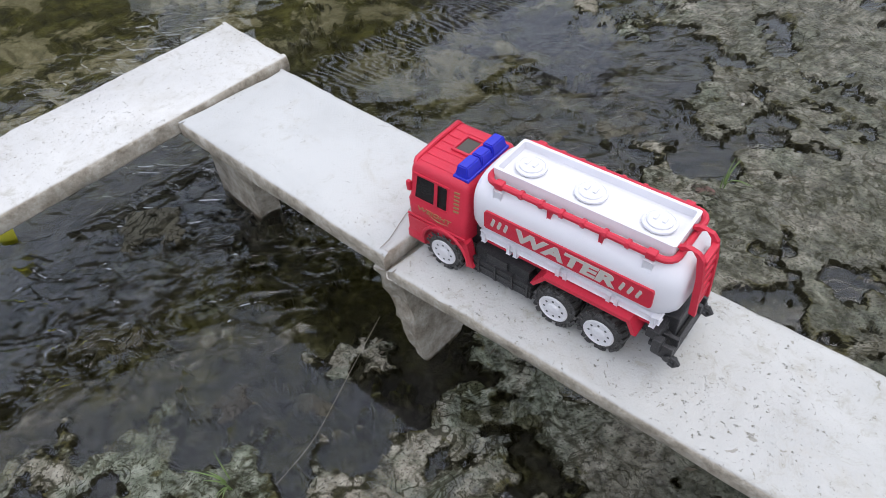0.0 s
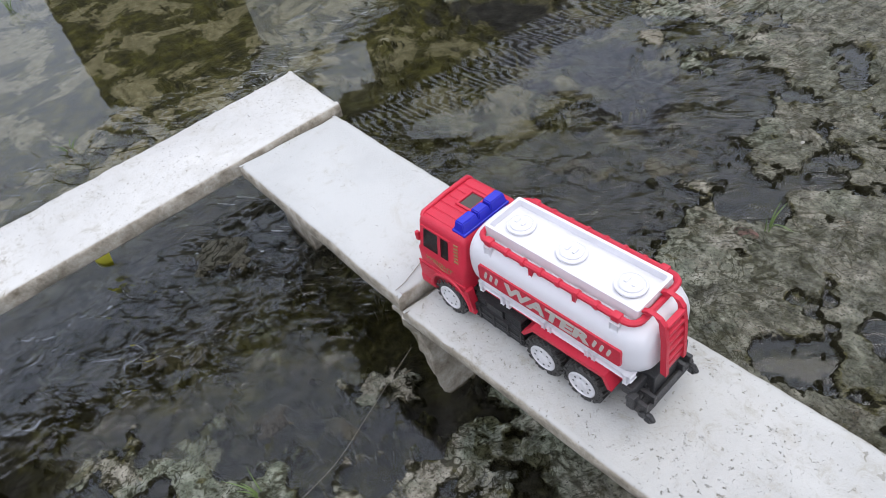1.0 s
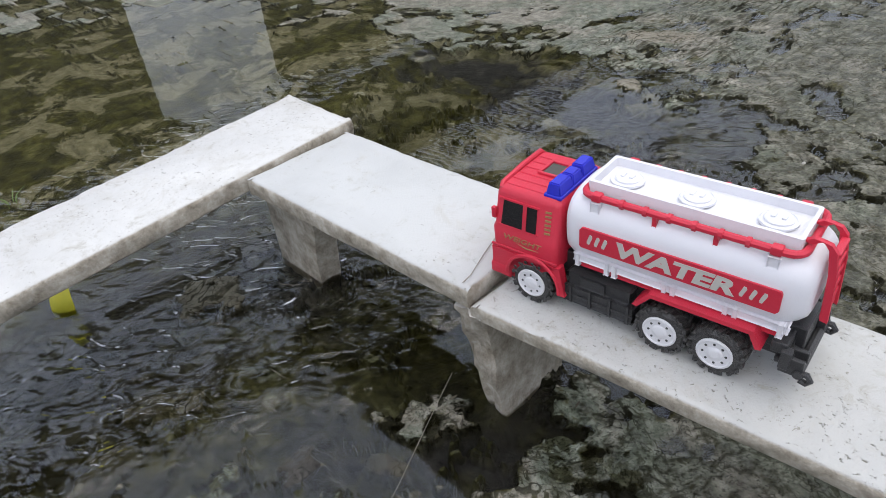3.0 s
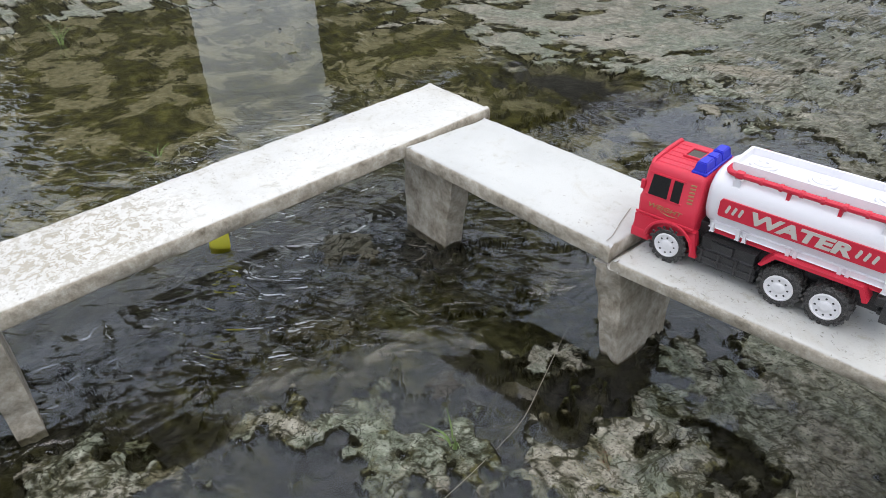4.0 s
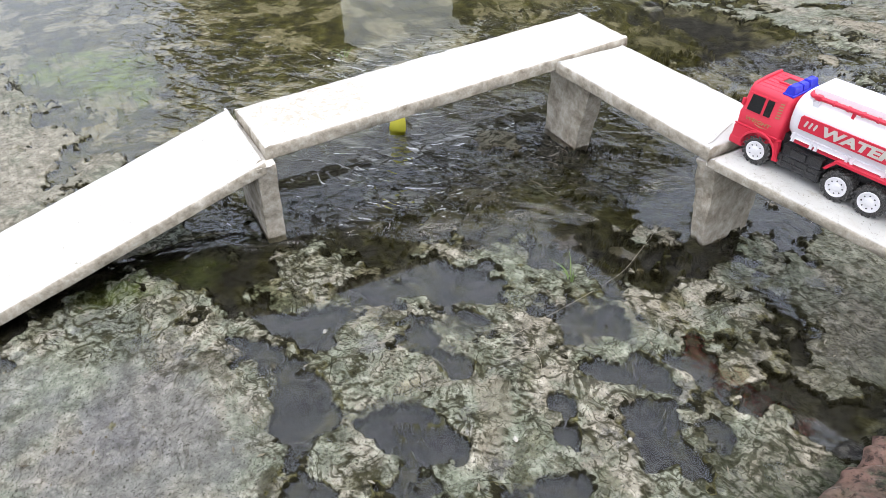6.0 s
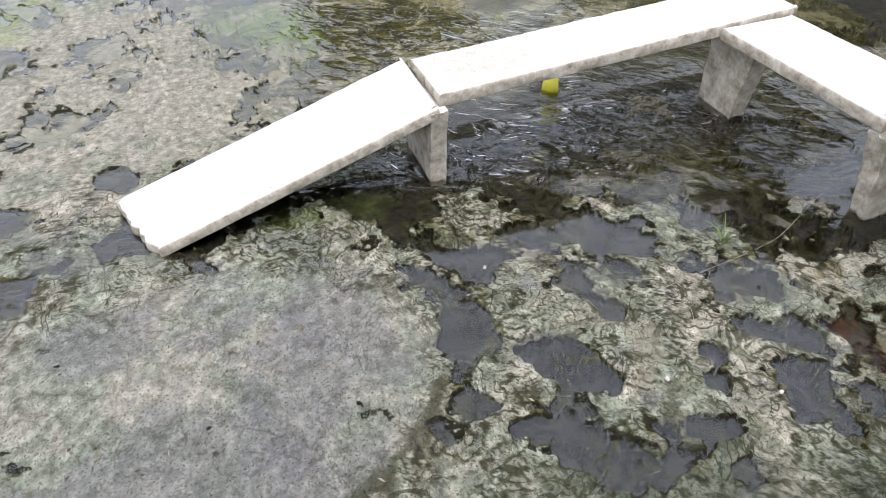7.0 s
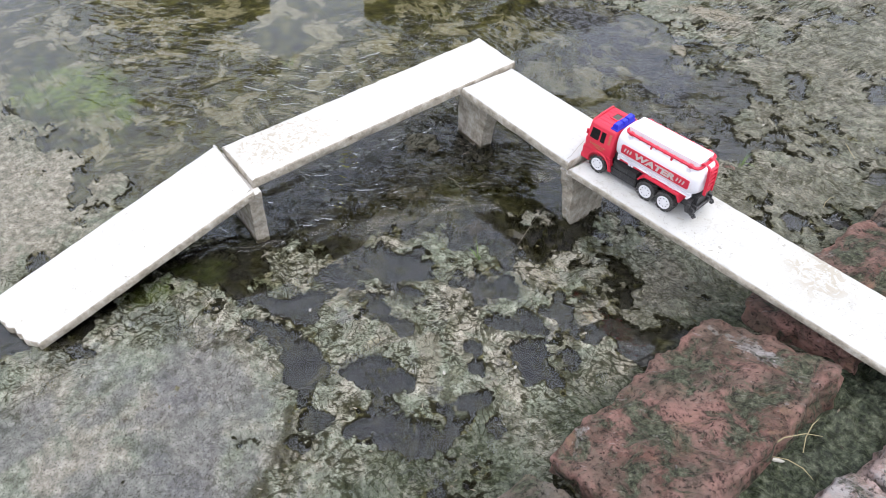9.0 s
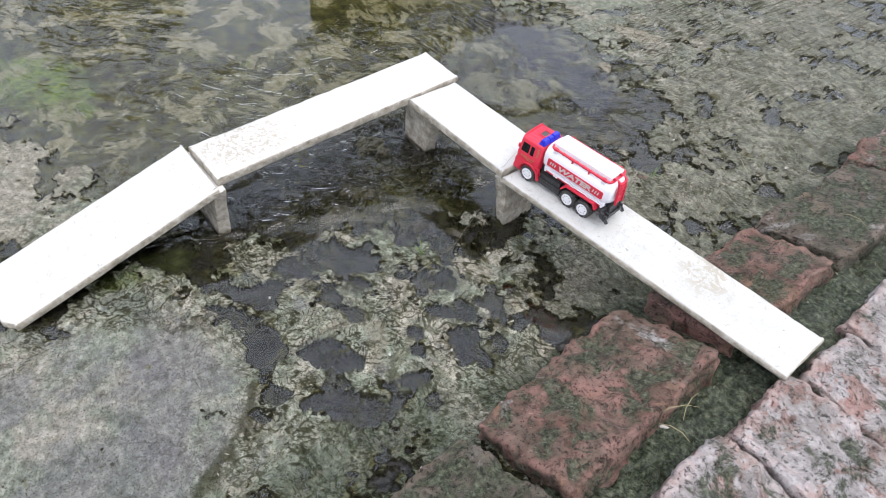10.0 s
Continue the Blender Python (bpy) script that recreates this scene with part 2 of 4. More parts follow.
    over = k.ramp(level, (0.486, 0.0), (0.494, 1.0))
    lip = k.math("MULTIPLY", k.ramp(level, (0.465, 0.0), (0.478, 1.0), (0.525, 1.0), (0.545, 0.0)), k.ramp(k.noise(40, 6, 0.7), (0.40, 0.1), (0.50, 1.0)))
    moss_lip = k.math("MULTIPLY", k.ramp(level, (0.490, 0.0), (0.505, 1.0), (0.56, 1.0), (0.59, 0.0)), k.ramp(k.noise(33, 6, 0.7), (0.51, 0.0), (0.57, 0.80)))
    top = k.mix(over, below, top)
    top = k.mix(k.math("MULTIPLY", k.field("bright"), k.ramp(k.noise(34, 7, 0.72), (0.42, 0.15), (0.52, 0.9))), top, k.ramp(k.noise(120, 7, 0.74), (0.34, (0.040, 0.068, 0.008)), (0.62, (0.20, 0.27, 0.045))))
    top = k.mix(moss_lip, top, k.ramp(k.noise(210, 6, 0.75), (0.36, (0.022, 0.020, 0.006)), (0.54, (0.072, 0.066, 0.024)), (0.68, (0.15, 0.137, 0.058))))
    # shade of the steep rim painted as a dark line, with its wet slime
    top = k.mix(lip, top, (0.016, 0.015, 0.008))
    rough = k.mix(over, (0.36, 0.36, 0.36), k.ramp(mid, (0.3, 0.34), (0.7, 0.70)))
    steps = k.math("ADD", k.math("MULTIPLY", high_b, 0.34), k.math("MULTIPLY", high_c, 0.30))
    relief = k.math("ADD", k.math("MULTIPLY", steps, crust), k.math("MULTIPLY", k.noise(190, 7, 0.74), 1.4))
    # seams and lips also shine less, as hollows hidden from the sky
    hollow = k.math("MAXIMUM", k.math("MAXIMUM", k.math("MULTIPLY", seams, crust), k.field("seam")), lip)
    return k.done(top, rough, normal=k.bump(relief, 0.0016), Specular_IOR_Level=k.ramp(hollow, (0.0, 0.28), (0.6, 0.04)))


def water_material():
    k = Nodes("stream_water")
    k.n.remove(k.bsdf)
    # crests run across the current; short chop rides on longer waves
    flow = k.noise(1.0, 2.0, 0.45, 0.9, k.crests((34, 56, 1), 40))
    chop = k.noise(1.0, 1.5, 0.5, 0.4, k.crests((80, 150, 1), 62))
    swell = k.noise(1.0, 1.0, 0.5, 0.2, k.crests((14, 30, 1), 30))
    gust = k.ramp(k.noise(9.0, 3, 0.5), (0.36, 0.55), (0.58, 1.0))
    lively = k.math("MULTIPLY", gust, k.field("stir"))
    # steep little fronts between flat, shining faces
    front = k.n.new("ShaderNodeMapRange")
    front.interpolation_type = "SMOOTHSTEP"
    front.inputs["From Min"].default_value, front.inputs["From Max"].default_value = 0.43, 0.54
    k.put(flow, front.inputs["Value"])
    wave = k.math("ADD", k.math("MULTIPLY", flow, 0.45), k.math("ADD", k.math("MULTIPLY", front.outputs["Result"], 0.20), k.math("MULTIPLY", chop, 0.16)))
    wave = k.math("MULTIPLY", wave, lively)
    normal = k.bump(wave, 0.0078, k.bump(k.math("MULTIPLY", swell, k.math("ADD", lively, 0.02)), 0.008))
    gloss = k.n.new("ShaderNodeBsdfGlossy")
    gloss.inputs["Roughness"].default_value = 0.015
    gloss.inputs["Color"].default_value = (1, 1, 1, 1)
    clear = k.n.new("ShaderNodeBsdfTransparent")
    clear.inputs["Color"].default_value = (0.90, 0.90, 0.82, 1)
    fresnel = k.n.new("ShaderNodeFresnel")
    fresnel.inputs["IOR"].default_value = 1.48
    mix = k.n.new("ShaderNodeMixShader")
    k.l.new(normal, gloss.inputs["Normal"])
    k.l.new(normal, fresnel.inputs["Normal"])
    k.l.new(fresnel.outputs[0], mix.inputs[0])
    k.l.new(clear.outputs[0], mix.inputs[1])
    k.l.new(gloss.outputs[0], mix.inputs[2])
    k.l.new(mix.outputs[0], k.n["Material Output"].inputs["Surface"])
    return k.mat


def brick_material(name, deep, light, salt, moss):
    k = Nodes(name)
    chance = k.n.new("ShaderNodeObjectInfo").outputs["Random"]
    shift = k.n.new("ShaderNodeVectorMath")
    shift.operation = "ADD"
    spread = k.n.new("ShaderNodeCombineXYZ")
    k.l.new(k.math("MULTIPLY", chance, 7.0), spread.inputs[0])
    k.l.new(k.math("MULTIPLY", chance, 3.0), spread.inputs[1])
    k.l.new(k.place, shift.inputs[0])
    k.l.new(spread.outputs[0], shift.inputs[1])
    k.place = shift.outputs[0]
    body, worn = k.noise(75, 8, 0.76), k.field("worn")
    clay = k.mix(k.ramp(k.noise(22, 7, 0.66, 0.5), (0.44, 0.0), (0.54, 1.0)), deep, light)
    clay = k.mix(k.ramp(k.noise(16, 6, 0.66, 0.6), (0.56, 0.0), (0.62, 0.6)), clay, (light[0] * 1.05, light[1] * 1.15, light[2] * 0.85))
    clay = k.mix(k.ramp(body, (0.40, 0.75), (0.49, 0.0)), clay, tuple(c * 0.40 for c in deep))
    lime = k.math("SUBTRACT", k.noise(13, 9, 0.72, 0.8), k.math("MULTIPLY", chance, 0.06))
    clay = k.mix(k.ramp(lime, (0.57 - 0.12 * salt, 0.0), (0.61 - 0.12 * salt, 0.9)), clay, k.ramp(body, (0.35, (0.40, 0.36, 0.345)), (0.65, (0.72, 0.69, 0.68))))
    dust = k.ramp(k.noise(18, 8, 0.74, 0.4), (0.40, 0.15), (0.56, 0.85))
    clay = k.mix(k.math("MULTIPLY", dust, moss), clay, k.ramp(body, (0.35, (0.060, 0.052, 0.038)), (0.65, (0.17, 0.148, 0.112))))
    # algae and moss in crisp patches; rubbed edges stay clean
    film = k.math("SUBTRACT", k.noise(24, 9, 0.76, 0.6), k.math("MULTIPLY", worn, 0.07))
    film = k.ramp(film, (0.60 - 0.15 * moss, 0.0), (0.67 - 0.15 * moss, 0.92))
    weed = k.ramp(k.noise(190, 8, 0.78), (0.38, (0.010, 0.013, 0.006)), (0.47, (0.050, 0.062, 0.034)), (0.57, (0.125, 0.138, 0.088)), (0.70, (0.27, 0.275, 0.20)))
    top = k.mix(film, clay, weed)
    top = k.mix(k.math("MULTIPLY", worn, k.ramp(k.noise(45, 6, 0.7), (0.44, 0.0), (0.58, 0.6))), top, k.mix(body, light, tuple(min(1.0, c * 1.3) for c in light)))
    # small pits: lowered in the bump, and their crevice shade painted into the colour
    pits = k.ramp(k.noise(230, 6, 0.75, 0.4), (0.39, 1.0), (0.45, 0.0))
    top = k.mix(k.math("MULTIPLY", pits, 0.25 + 0.6 * moss), top, (0.014, 0.012, 0.008))
    scratch = k.ramp(k.noise(1.0, 5, 0.7, 0.6, k.crests((60, 260, 60), 35)), (0.62, 0.0), (0.68, 0.55))
    top = k.mix(scratch, top, k.mix(0.5, top, (0.52, 0.48, 0.45)))
    relief = k.math("ADD", k.math("MULTIPLY", body, 2.6), k.math("ADD", k.noise(420, 5, 0.7), k.math("MULTIPLY", film, 0.5)))
    relief = k.math("SUBTRACT", relief, k.math("MULTIPLY", pits, 0.8))
    return k.done(top, k.ramp(k.noise(50, 4), (0.3, 0.50), (0.7, 0.85)), normal=k.bump(relief, 0.0030), Specular_IOR_Level=0.3)


RED = plastic("red_plastic", (0.60, 0.023, 0.052), 0.40, 0.30)
WHITE = plastic("white_plastic", (0.78, 0.77, 0.80), 0.32, 0.50)
RIM = plastic("dusty_white_plastic", (0.72, 0.71, 0.72), 0.42, 0.8, (0.30, 0.28, 0.25))
SILVER = plastic("silver_print", (0.55, 0.53, 0.48), 0.45, 0.5)
GOLD = plastic("dull_gold_print", (0.33, 0.21, 0.08), 0.5, 0.4)
BLACK = plastic("black_plastic", (0.024, 0.024, 0.026), 0.36, 0.8, (0.15, 0.14, 0.12), 0.22)
RUBBER = plastic("tyre_plastic", (0.022, 0.021, 0.021), 0.5, 0.95, (0.26, 0.24, 0.21), 0.45)
GLASS = plastic("dark_pane", (0.008, 0.008, 0.009), 0.14, 0.2)
BLUE = plastic("blue_lens", (0.022, 0.030, 0.50), 0.14, 0.15)
GRIT = plastic("grey_grit", (0.085, 0.08, 0.07), 0.9, 0.9, (0.22, 0.21, 0.19))
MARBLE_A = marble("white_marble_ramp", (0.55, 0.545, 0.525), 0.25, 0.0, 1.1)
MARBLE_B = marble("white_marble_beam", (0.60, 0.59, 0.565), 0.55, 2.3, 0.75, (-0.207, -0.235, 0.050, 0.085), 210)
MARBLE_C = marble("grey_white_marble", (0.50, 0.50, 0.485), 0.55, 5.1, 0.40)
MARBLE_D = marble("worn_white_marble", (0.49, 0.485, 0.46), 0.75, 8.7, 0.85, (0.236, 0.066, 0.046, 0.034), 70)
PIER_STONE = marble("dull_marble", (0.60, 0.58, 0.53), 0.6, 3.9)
BED, WATER = bed_material(), water_material()
BRICK_OLD = brick_material("mossy_red_brick", (0.185, 0.088, 0.066), (0.34, 0.180, 0.148), 0.28, 0.80)
BRICK_PINK = brick_material("washed_pink_brick", (0.44, 0.255, 0.22), (0.58, 0.42, 0.38), 1.15, 0.62)
BRICK_GREY = brick_material("grey_mossy_brick", (0.13, 0.085, 0.065), (0.22, 0.165, 0.13), 0.05, 1.05)
k = Nodes("yellow_leaf")
LEAF = k.done(k.mix(k.noise(120, 4), (0.62, 0.56, 0.06), (0.42, 0.44, 0.05)), 0.5)
k = Nodes("green_blade")
BLADE = k.done(k.mix(k.noise(90, 3), (0.10, 0.17, 0.045), (0.21, 0.28, 0.10)), 0.5)
k = Nodes("dry_straw")
STRAW = k.done(k.mix(k.noise(150, 3), (0.30, 0.25, 0.14), (0.20, 0.17, 0.09)), 0.75)
k = Nodes("thread_fibre")
THREAD = k.done(k.mix(k.noise(300, 3), (0.34, 0.31, 0.25), (0.20, 0.18, 0.14)), 0.8)
k = Nodes("pale_pebble")
PEBBLE = k.done(k.mix(k.noise(200, 4), (0.46, 0.44, 0.40), (0.32, 0.30, 0.26)), 0.7)
k = Nodes("litter")
LITTER = k.done(k.ramp(k.n.new("ShaderNodeNewGeometry").outputs["Random Per Island"], (0.0, (0.045, 0.038, 0.026)), (0.6, (0.13, 0.11, 0.075)), (1.0, (0.26, 0.24, 0.19))), 0.85)
k = Nodes("lime_wash")
LIME = k.done(k.ramp(k.noise(3, 5), (0.3, (0.80, 0.83, 0.87)), (0.7, (0.88, 0.90, 0.92))), 0.9)
k = Nodes("dark_plaster")
PLASTER = k.done(k.ramp(k.noise(4, 6), (0.3, (0.030, 0.028, 0.022)), (0.7, (0.075, 0.068, 0.05))), 0.95)
k = Nodes("roof_sheet")
SHEET = k.done(k.ramp(k.noise(5, 5), (0.3, (0.20, 0.20, 0.20)), (0.7, (0.34, 0.33, 0.32))), 0.6)


# ---- building blocks ----
def part(name, bm, material, parent=None, label="", smooth=False):
    """Links a bmesh as one mesh object, under its thing or part where one is given."""
    bmesh.ops.recalc_face_normals(bm, faces=bm.faces[:])
    me = bpy.data.meshes.new(name)
    bm.to_mesh(me)
    bm.free()
    if smooth:
        me.polygons.foreach_set("use_smooth", [True] * len(me.polygons))
        me.set_sharp_from_angle(angle=radians(smooth if smooth is not True else 40))
    me.materials.append(material)
    ob = new(name, me)
    ob.parent = parent
    if label:
        tagged(ob, label)
    return ob


def rbox(x0, x1, y0, y1, z0, z1, r=0.0, seg=2):
    bm = bmesh.new()
    bmesh.ops.create_cube(bm, size=1.0)
    for v in bm.verts:
        v.co = ((x0 + x1) / 2 + v.co.x * (x1 - x0), (y0 + y1) / 2 + v.co.y * (y1 - y0), (z0 + z1) / 2 + v.co.z * (z1 - z0))
    if r:
        bmesh.ops.bevel(bm, geom=bm.edges[:], offset=r, segments=seg, profile=0.5, affect="EDGES", clamp_overlap=True)
    return bm


def join(*many):
    """Puts several bmeshes together into the first."""
    bm = many[0]
    for other in many[1:]:
        me = bpy.data.meshes.new("joined")
        other.to_mesh(me)
        other.free()
        bm.from_mesh(me)
        bpy.data.meshes.remove(me)
    return bm


def loft(rings, closed=True, caps=True):
    """A skin over rings of equally many points."""
    bm = bmesh.new()
    rows = [[bm.verts.new(p) for p in ring] for ring in rings]
    n = len(rows[0])
    for a, b in zip(rows, rows[1:]):
        for i in range(n if closed else n - 1):
            bm.faces.new((a[i], a[(i + 1) % n], b[(i + 1) % n], b[i]))
    if caps:
        bm.faces.new(rows[0][::-1])
        bm.faces.new(rows[-1])
    return bm


def tube(points, r, n=8, closed=False):
    """A round tube along a line; r may taper as a list."""
    pts = [Vector(p) for p in points]
    rr = r if isinstance(r, (list, tuple)) else [r] * len(pts)
    rings, side = [], None
    for i, p in enumerate(pts):
        a = pts[i - 1] if (i or closed) else p
        b = pts[(i + 1) % len(pts)] if (i < len(pts) - 1 or closed) else p
        ahead = (b - a).normalized()
        if side is None:
            side = ahead.orthogonal().normalized()
        side = (side - ahead * side.dot(ahead)).normalized()
        up = ahead.cross(side)
        rings.append([p + rr[i] * (math.cos(2 * math.pi * j / n) * side + math.sin(2 * math.pi * j / n) * up) for j in range(n)])
    if closed:
        rings.append(rings[0])
        bm = loft(rings, caps=False)
        bmesh.ops.remove_doubles(bm, verts=bm.verts[:], dist=1e-7)
        return bm
    return loft(rings)


def ring_y(x, z, r, y0, y1, n=24, bevel=0.0):
    """A round disc that lies across y."""
    circle = lambda y, q: [(x + q * math.cos(2 * math.pi * j / n), y, z + q * math.sin(2 * math.pi * j / n)) for j in range(n)]
    if not bevel:
        return loft([circle(y0, r), circle(y1, r)])
    s = math.copysign(bevel, y1 - y0)
    return loft([circle(y0, r - bevel), circle(y0 + s, r), circle(y1 - s, r), circle(y1, r - bevel)])


def extrude_y(profile, y0, y1):
    """A plate with an outline in x and z, between two y."""
    bm = bmesh.new()
    a = [bm.verts.new((x, y0, z)) for x, z in profile]
    b = [bm.verts.new((x, y1, z)) for x, z in profile]
    for i in range(len(a)):
        j = (i + 1) % len(a)
        bm.faces.new((a[i], a[j], b[j], b[i]))
    bm.faces.new(a[::-1])
    bm.faces.new(b)
    bmesh.ops.triangulate(bm, faces=[f for f in bm.faces if len(f.verts) > 4])
    return bm


def lettering(text, width, height, depth, shear=0.0, bold=0.0):
    """Raised letters in x and z, facing -y, with their lower left corner at the origin."""
    cu = bpy.data.curves.new("letters", "FONT")
    cu.body, cu.extrude, cu.shear, cu.offset, cu.resolution_u = text, 0.05, shear, bold, 3
    ob = bpy.data.objects.new("letters", cu)
    scene.collection.objects.link(ob)
    me = bpy.data.meshes.new_from_object(ob.evaluated_get(bpy.context.evaluated_depsgraph_get()))
    bpy.data.objects.remove(ob)
    bm = bmesh.new()
    bm.from_mesh(me)
    bpy.data.meshes.remove(me)
    lo = [min(v.co[i] for v in bm.verts) for i in range(3)]
    hi = [max(v.co[i] for v in bm.verts) for i in range(3)]
    for v in bm.verts:
        x, y, z = ((v.co[i] - lo[i]) / (hi[i] - lo[i]) for i in range(3))
        v.co = (x * width, -z * depth, y * height)
    return bm


def lattice(x, y, seed):
    """Smooth value noise from 0 to 1 on whole-number cells."""
    xi, yi = np.floor(x).astype(np.int64), np.floor(y).astype(np.int64)
    fx, fy = x - xi, y - yi
    fx, fy = fx * fx * fx * (fx * (fx * 6 - 15) + 10), fy * fy * fy * (fy * (fy * 6 - 15) + 10)

    def at(a, b):
        h = (a * 374761393 + b * 668265263 + seed * 974634777) & 0xFFFFFFFF
        h = ((h ^ (h >> 13)) * 1274126177) & 0xFFFFFFFF
        h = ((h ^ (h >> 16)) * 2246822519) & 0xFFFFFFFF
        return ((h ^ (h >> 15)) & 0xFFFFFF) / 0xFFFFFF

    top = at(xi, yi) * (1 - fx) + at(xi + 1, yi) * fx
    low = at(xi, yi + 1) * (1 - fx) + at(xi + 1, yi + 1) * fx
    return top * (1 - fy) + low * fy


def grain(x, y, size, seed, octaves=4, rough=0.5):
    """Cloudy noise from about 0 to 1 with lumps of a size in metres."""
    total, weight, out = 0.0, 1.0, 0.0
    for n in range(octaves):
        turn = 0.7 * n + seed
        c, s = math.cos(turn), math.sin(turn)
        out = out + weight * lattice((c * x - s * y) / size, (s * x + c * y) / size, seed + n)
        total, weight, size = total + weight, weight * rough, size / 2.03
    return out / total


def step(a, b, v):
    f = np.clip((v - a) / (b - a), 0, 1)
    return f * f * (3 - 2 * f)


# ---- ground and water ----
# x, y, half length, half width, turn in degrees, strength
PUDDLES = [(0.104, -0.303, 0.030, 0.020, 40, 1.0), (0.052, -0.284, 0.031, 0.014, 40, 1.0), (0.010, -0.338, 0.018, 0.014, 20, 0.9),
           (-0.050, -0.190, 0.028, 0.019, 50, 1.0), (-0.072, -0.252, 0.034, 0.010, 25, 1.0), (0.124, -0.160, 0.030, 0.026, 60, 1.0), (0.088, -0.130, 0.017, 0.011, 20, 0.9),
           (0.030, -0.130, 0.026, 0.016, 60, 1.0), (0.068, -0.152, 0.018, 0.011, 30, 0.9), (0.075, -0.195, 0.014, 0.009, 10, 0.9), (-0.060, -0.345, 0.030, 0.006, 35, 0.9),
           (0.122, -0.235, 0.022, 0.012, 70, 0.9), (0.100, -0.205, 0.012, 0.008, 30, 0.9), (-0.200, 0.318, 0.130, 0.050, 4, 1.0), (-0.105, 0.290, 0.045, 0.040, 30, 1.0),
           (-0.345, 0.345, 0.10, 0.045, 15, 1.0),
           (-0.020, -0.062, 0.034, 0.026, 50, 1.0), (0.014, -0.030, 0.026, 0.016, 20, 1.0), (0.018, -0.070, 0.020, 0.014, 60, 0.9)]
STAINS = [(0.020, -0.478, 0.020, 0.013, 30, 0.9), (0.056, -0.466, 0.024, 0.015, 10, 0.9), (-0.030, -0.432, 0.034, 0.014, 30, 0.8), (0.028, -0.440, 0.014, 0.010, 0, 0.7),
          (-0.105, -0.410, 0.070, 0.022, 35, 0.75), (-0.12, -0.50, 0.06, 0.02, 25, 0.6), (-0.20, -0.60, 0.05, 0.03, 60, 0.5)]
BUFF = [(0.000, -0.425, 0.050, 0.032, 50, 0.8), (0.085, -0.255, 0.022, 0.012, 20, 0.7), (-0.48, -0.56, 0.16, 0.12, 20, 0.75), (-0.60, -0.62, 0.14, 0.10, 60, 0.75),
        (-0.40, -0.44, 0.08, 0.06, 30, 0.8)]
STONES = [(-0.212, -0.064, 0.026, 0.018, 20, 1.0), (-0.048, -0.092, 0.016, 0.012, 10, 1.0), (-0.142, -0.124, 0.024, 0.014, 30, 0.8),
          (-0.125, -0.160, 0.020, 0.014, 70, 0.7), (-0.430, 0.332, 0.055, 0.018, -20, 1.0), (-0.081, 0.205, 0.028, 0.016, 40, 0.9),
          (-0.035, 0.245, 0.026, 0.018, 60, 0.9), (-0.200, 0.235, 0.030, 0.016, 10, 0.7), (-0.375, -0.335, 0.040, 0.024, 80, 0.8),
          (-0.400, -0.055, 0.032, 0.016, 15, 0.8), (-0.180, 0.385, 0.030, 0.020, 10, 0.8), (-0.560, 0.010, 0.050, 0.035, 30, 0.7),
          (-0.215, 0.525, 0.045, 0.022, 20, 0.9), (0.060, -0.232, 0.030, 0.012, -40, 0.5), (-0.014, -0.062, 0.012, 0.008, 30, 0.9)]
WEEDS = [(-0.590, -0.380, 0.085, 0.055, 20, 1.0), (-0.750, -0.720, 0.08, 0.06, 0, 0.6), (-0.170, -0.400, 0.05, 0.02, 80, 0.3)]


def blobs(x, y, spots, edge):
    """The most of several soft, torn-edged ovals."""
    out = np.zeros_like(x)
    tear = (grain(x, y, 0.024, 71, 4, 0.62) - 0.5) * 2.1
    for cx, cy, a, b, turn, much in spots:
        c, s = math.cos(radians(turn)), math.sin(radians(turn))
        u, v = (c * (x - cx) + s * (y - cy)) / a, (-s * (x - cx) + c * (y - cy)) / b
        out = np.maximum(out, much * step(1 + edge, 1 - edge, np.sqrt(u * u + v * v) + tear))
    return out


def terraces(v, sharp=0.74):
    """Steps like torn layers, and how near the torn edge it is."""
    f = v - np.floor(v)
    return np.floor(v) + step(sharp, 1.0, f), step(sharp - 0.04, sharp + 0.06, f) * step(1.0, 0.96, f)


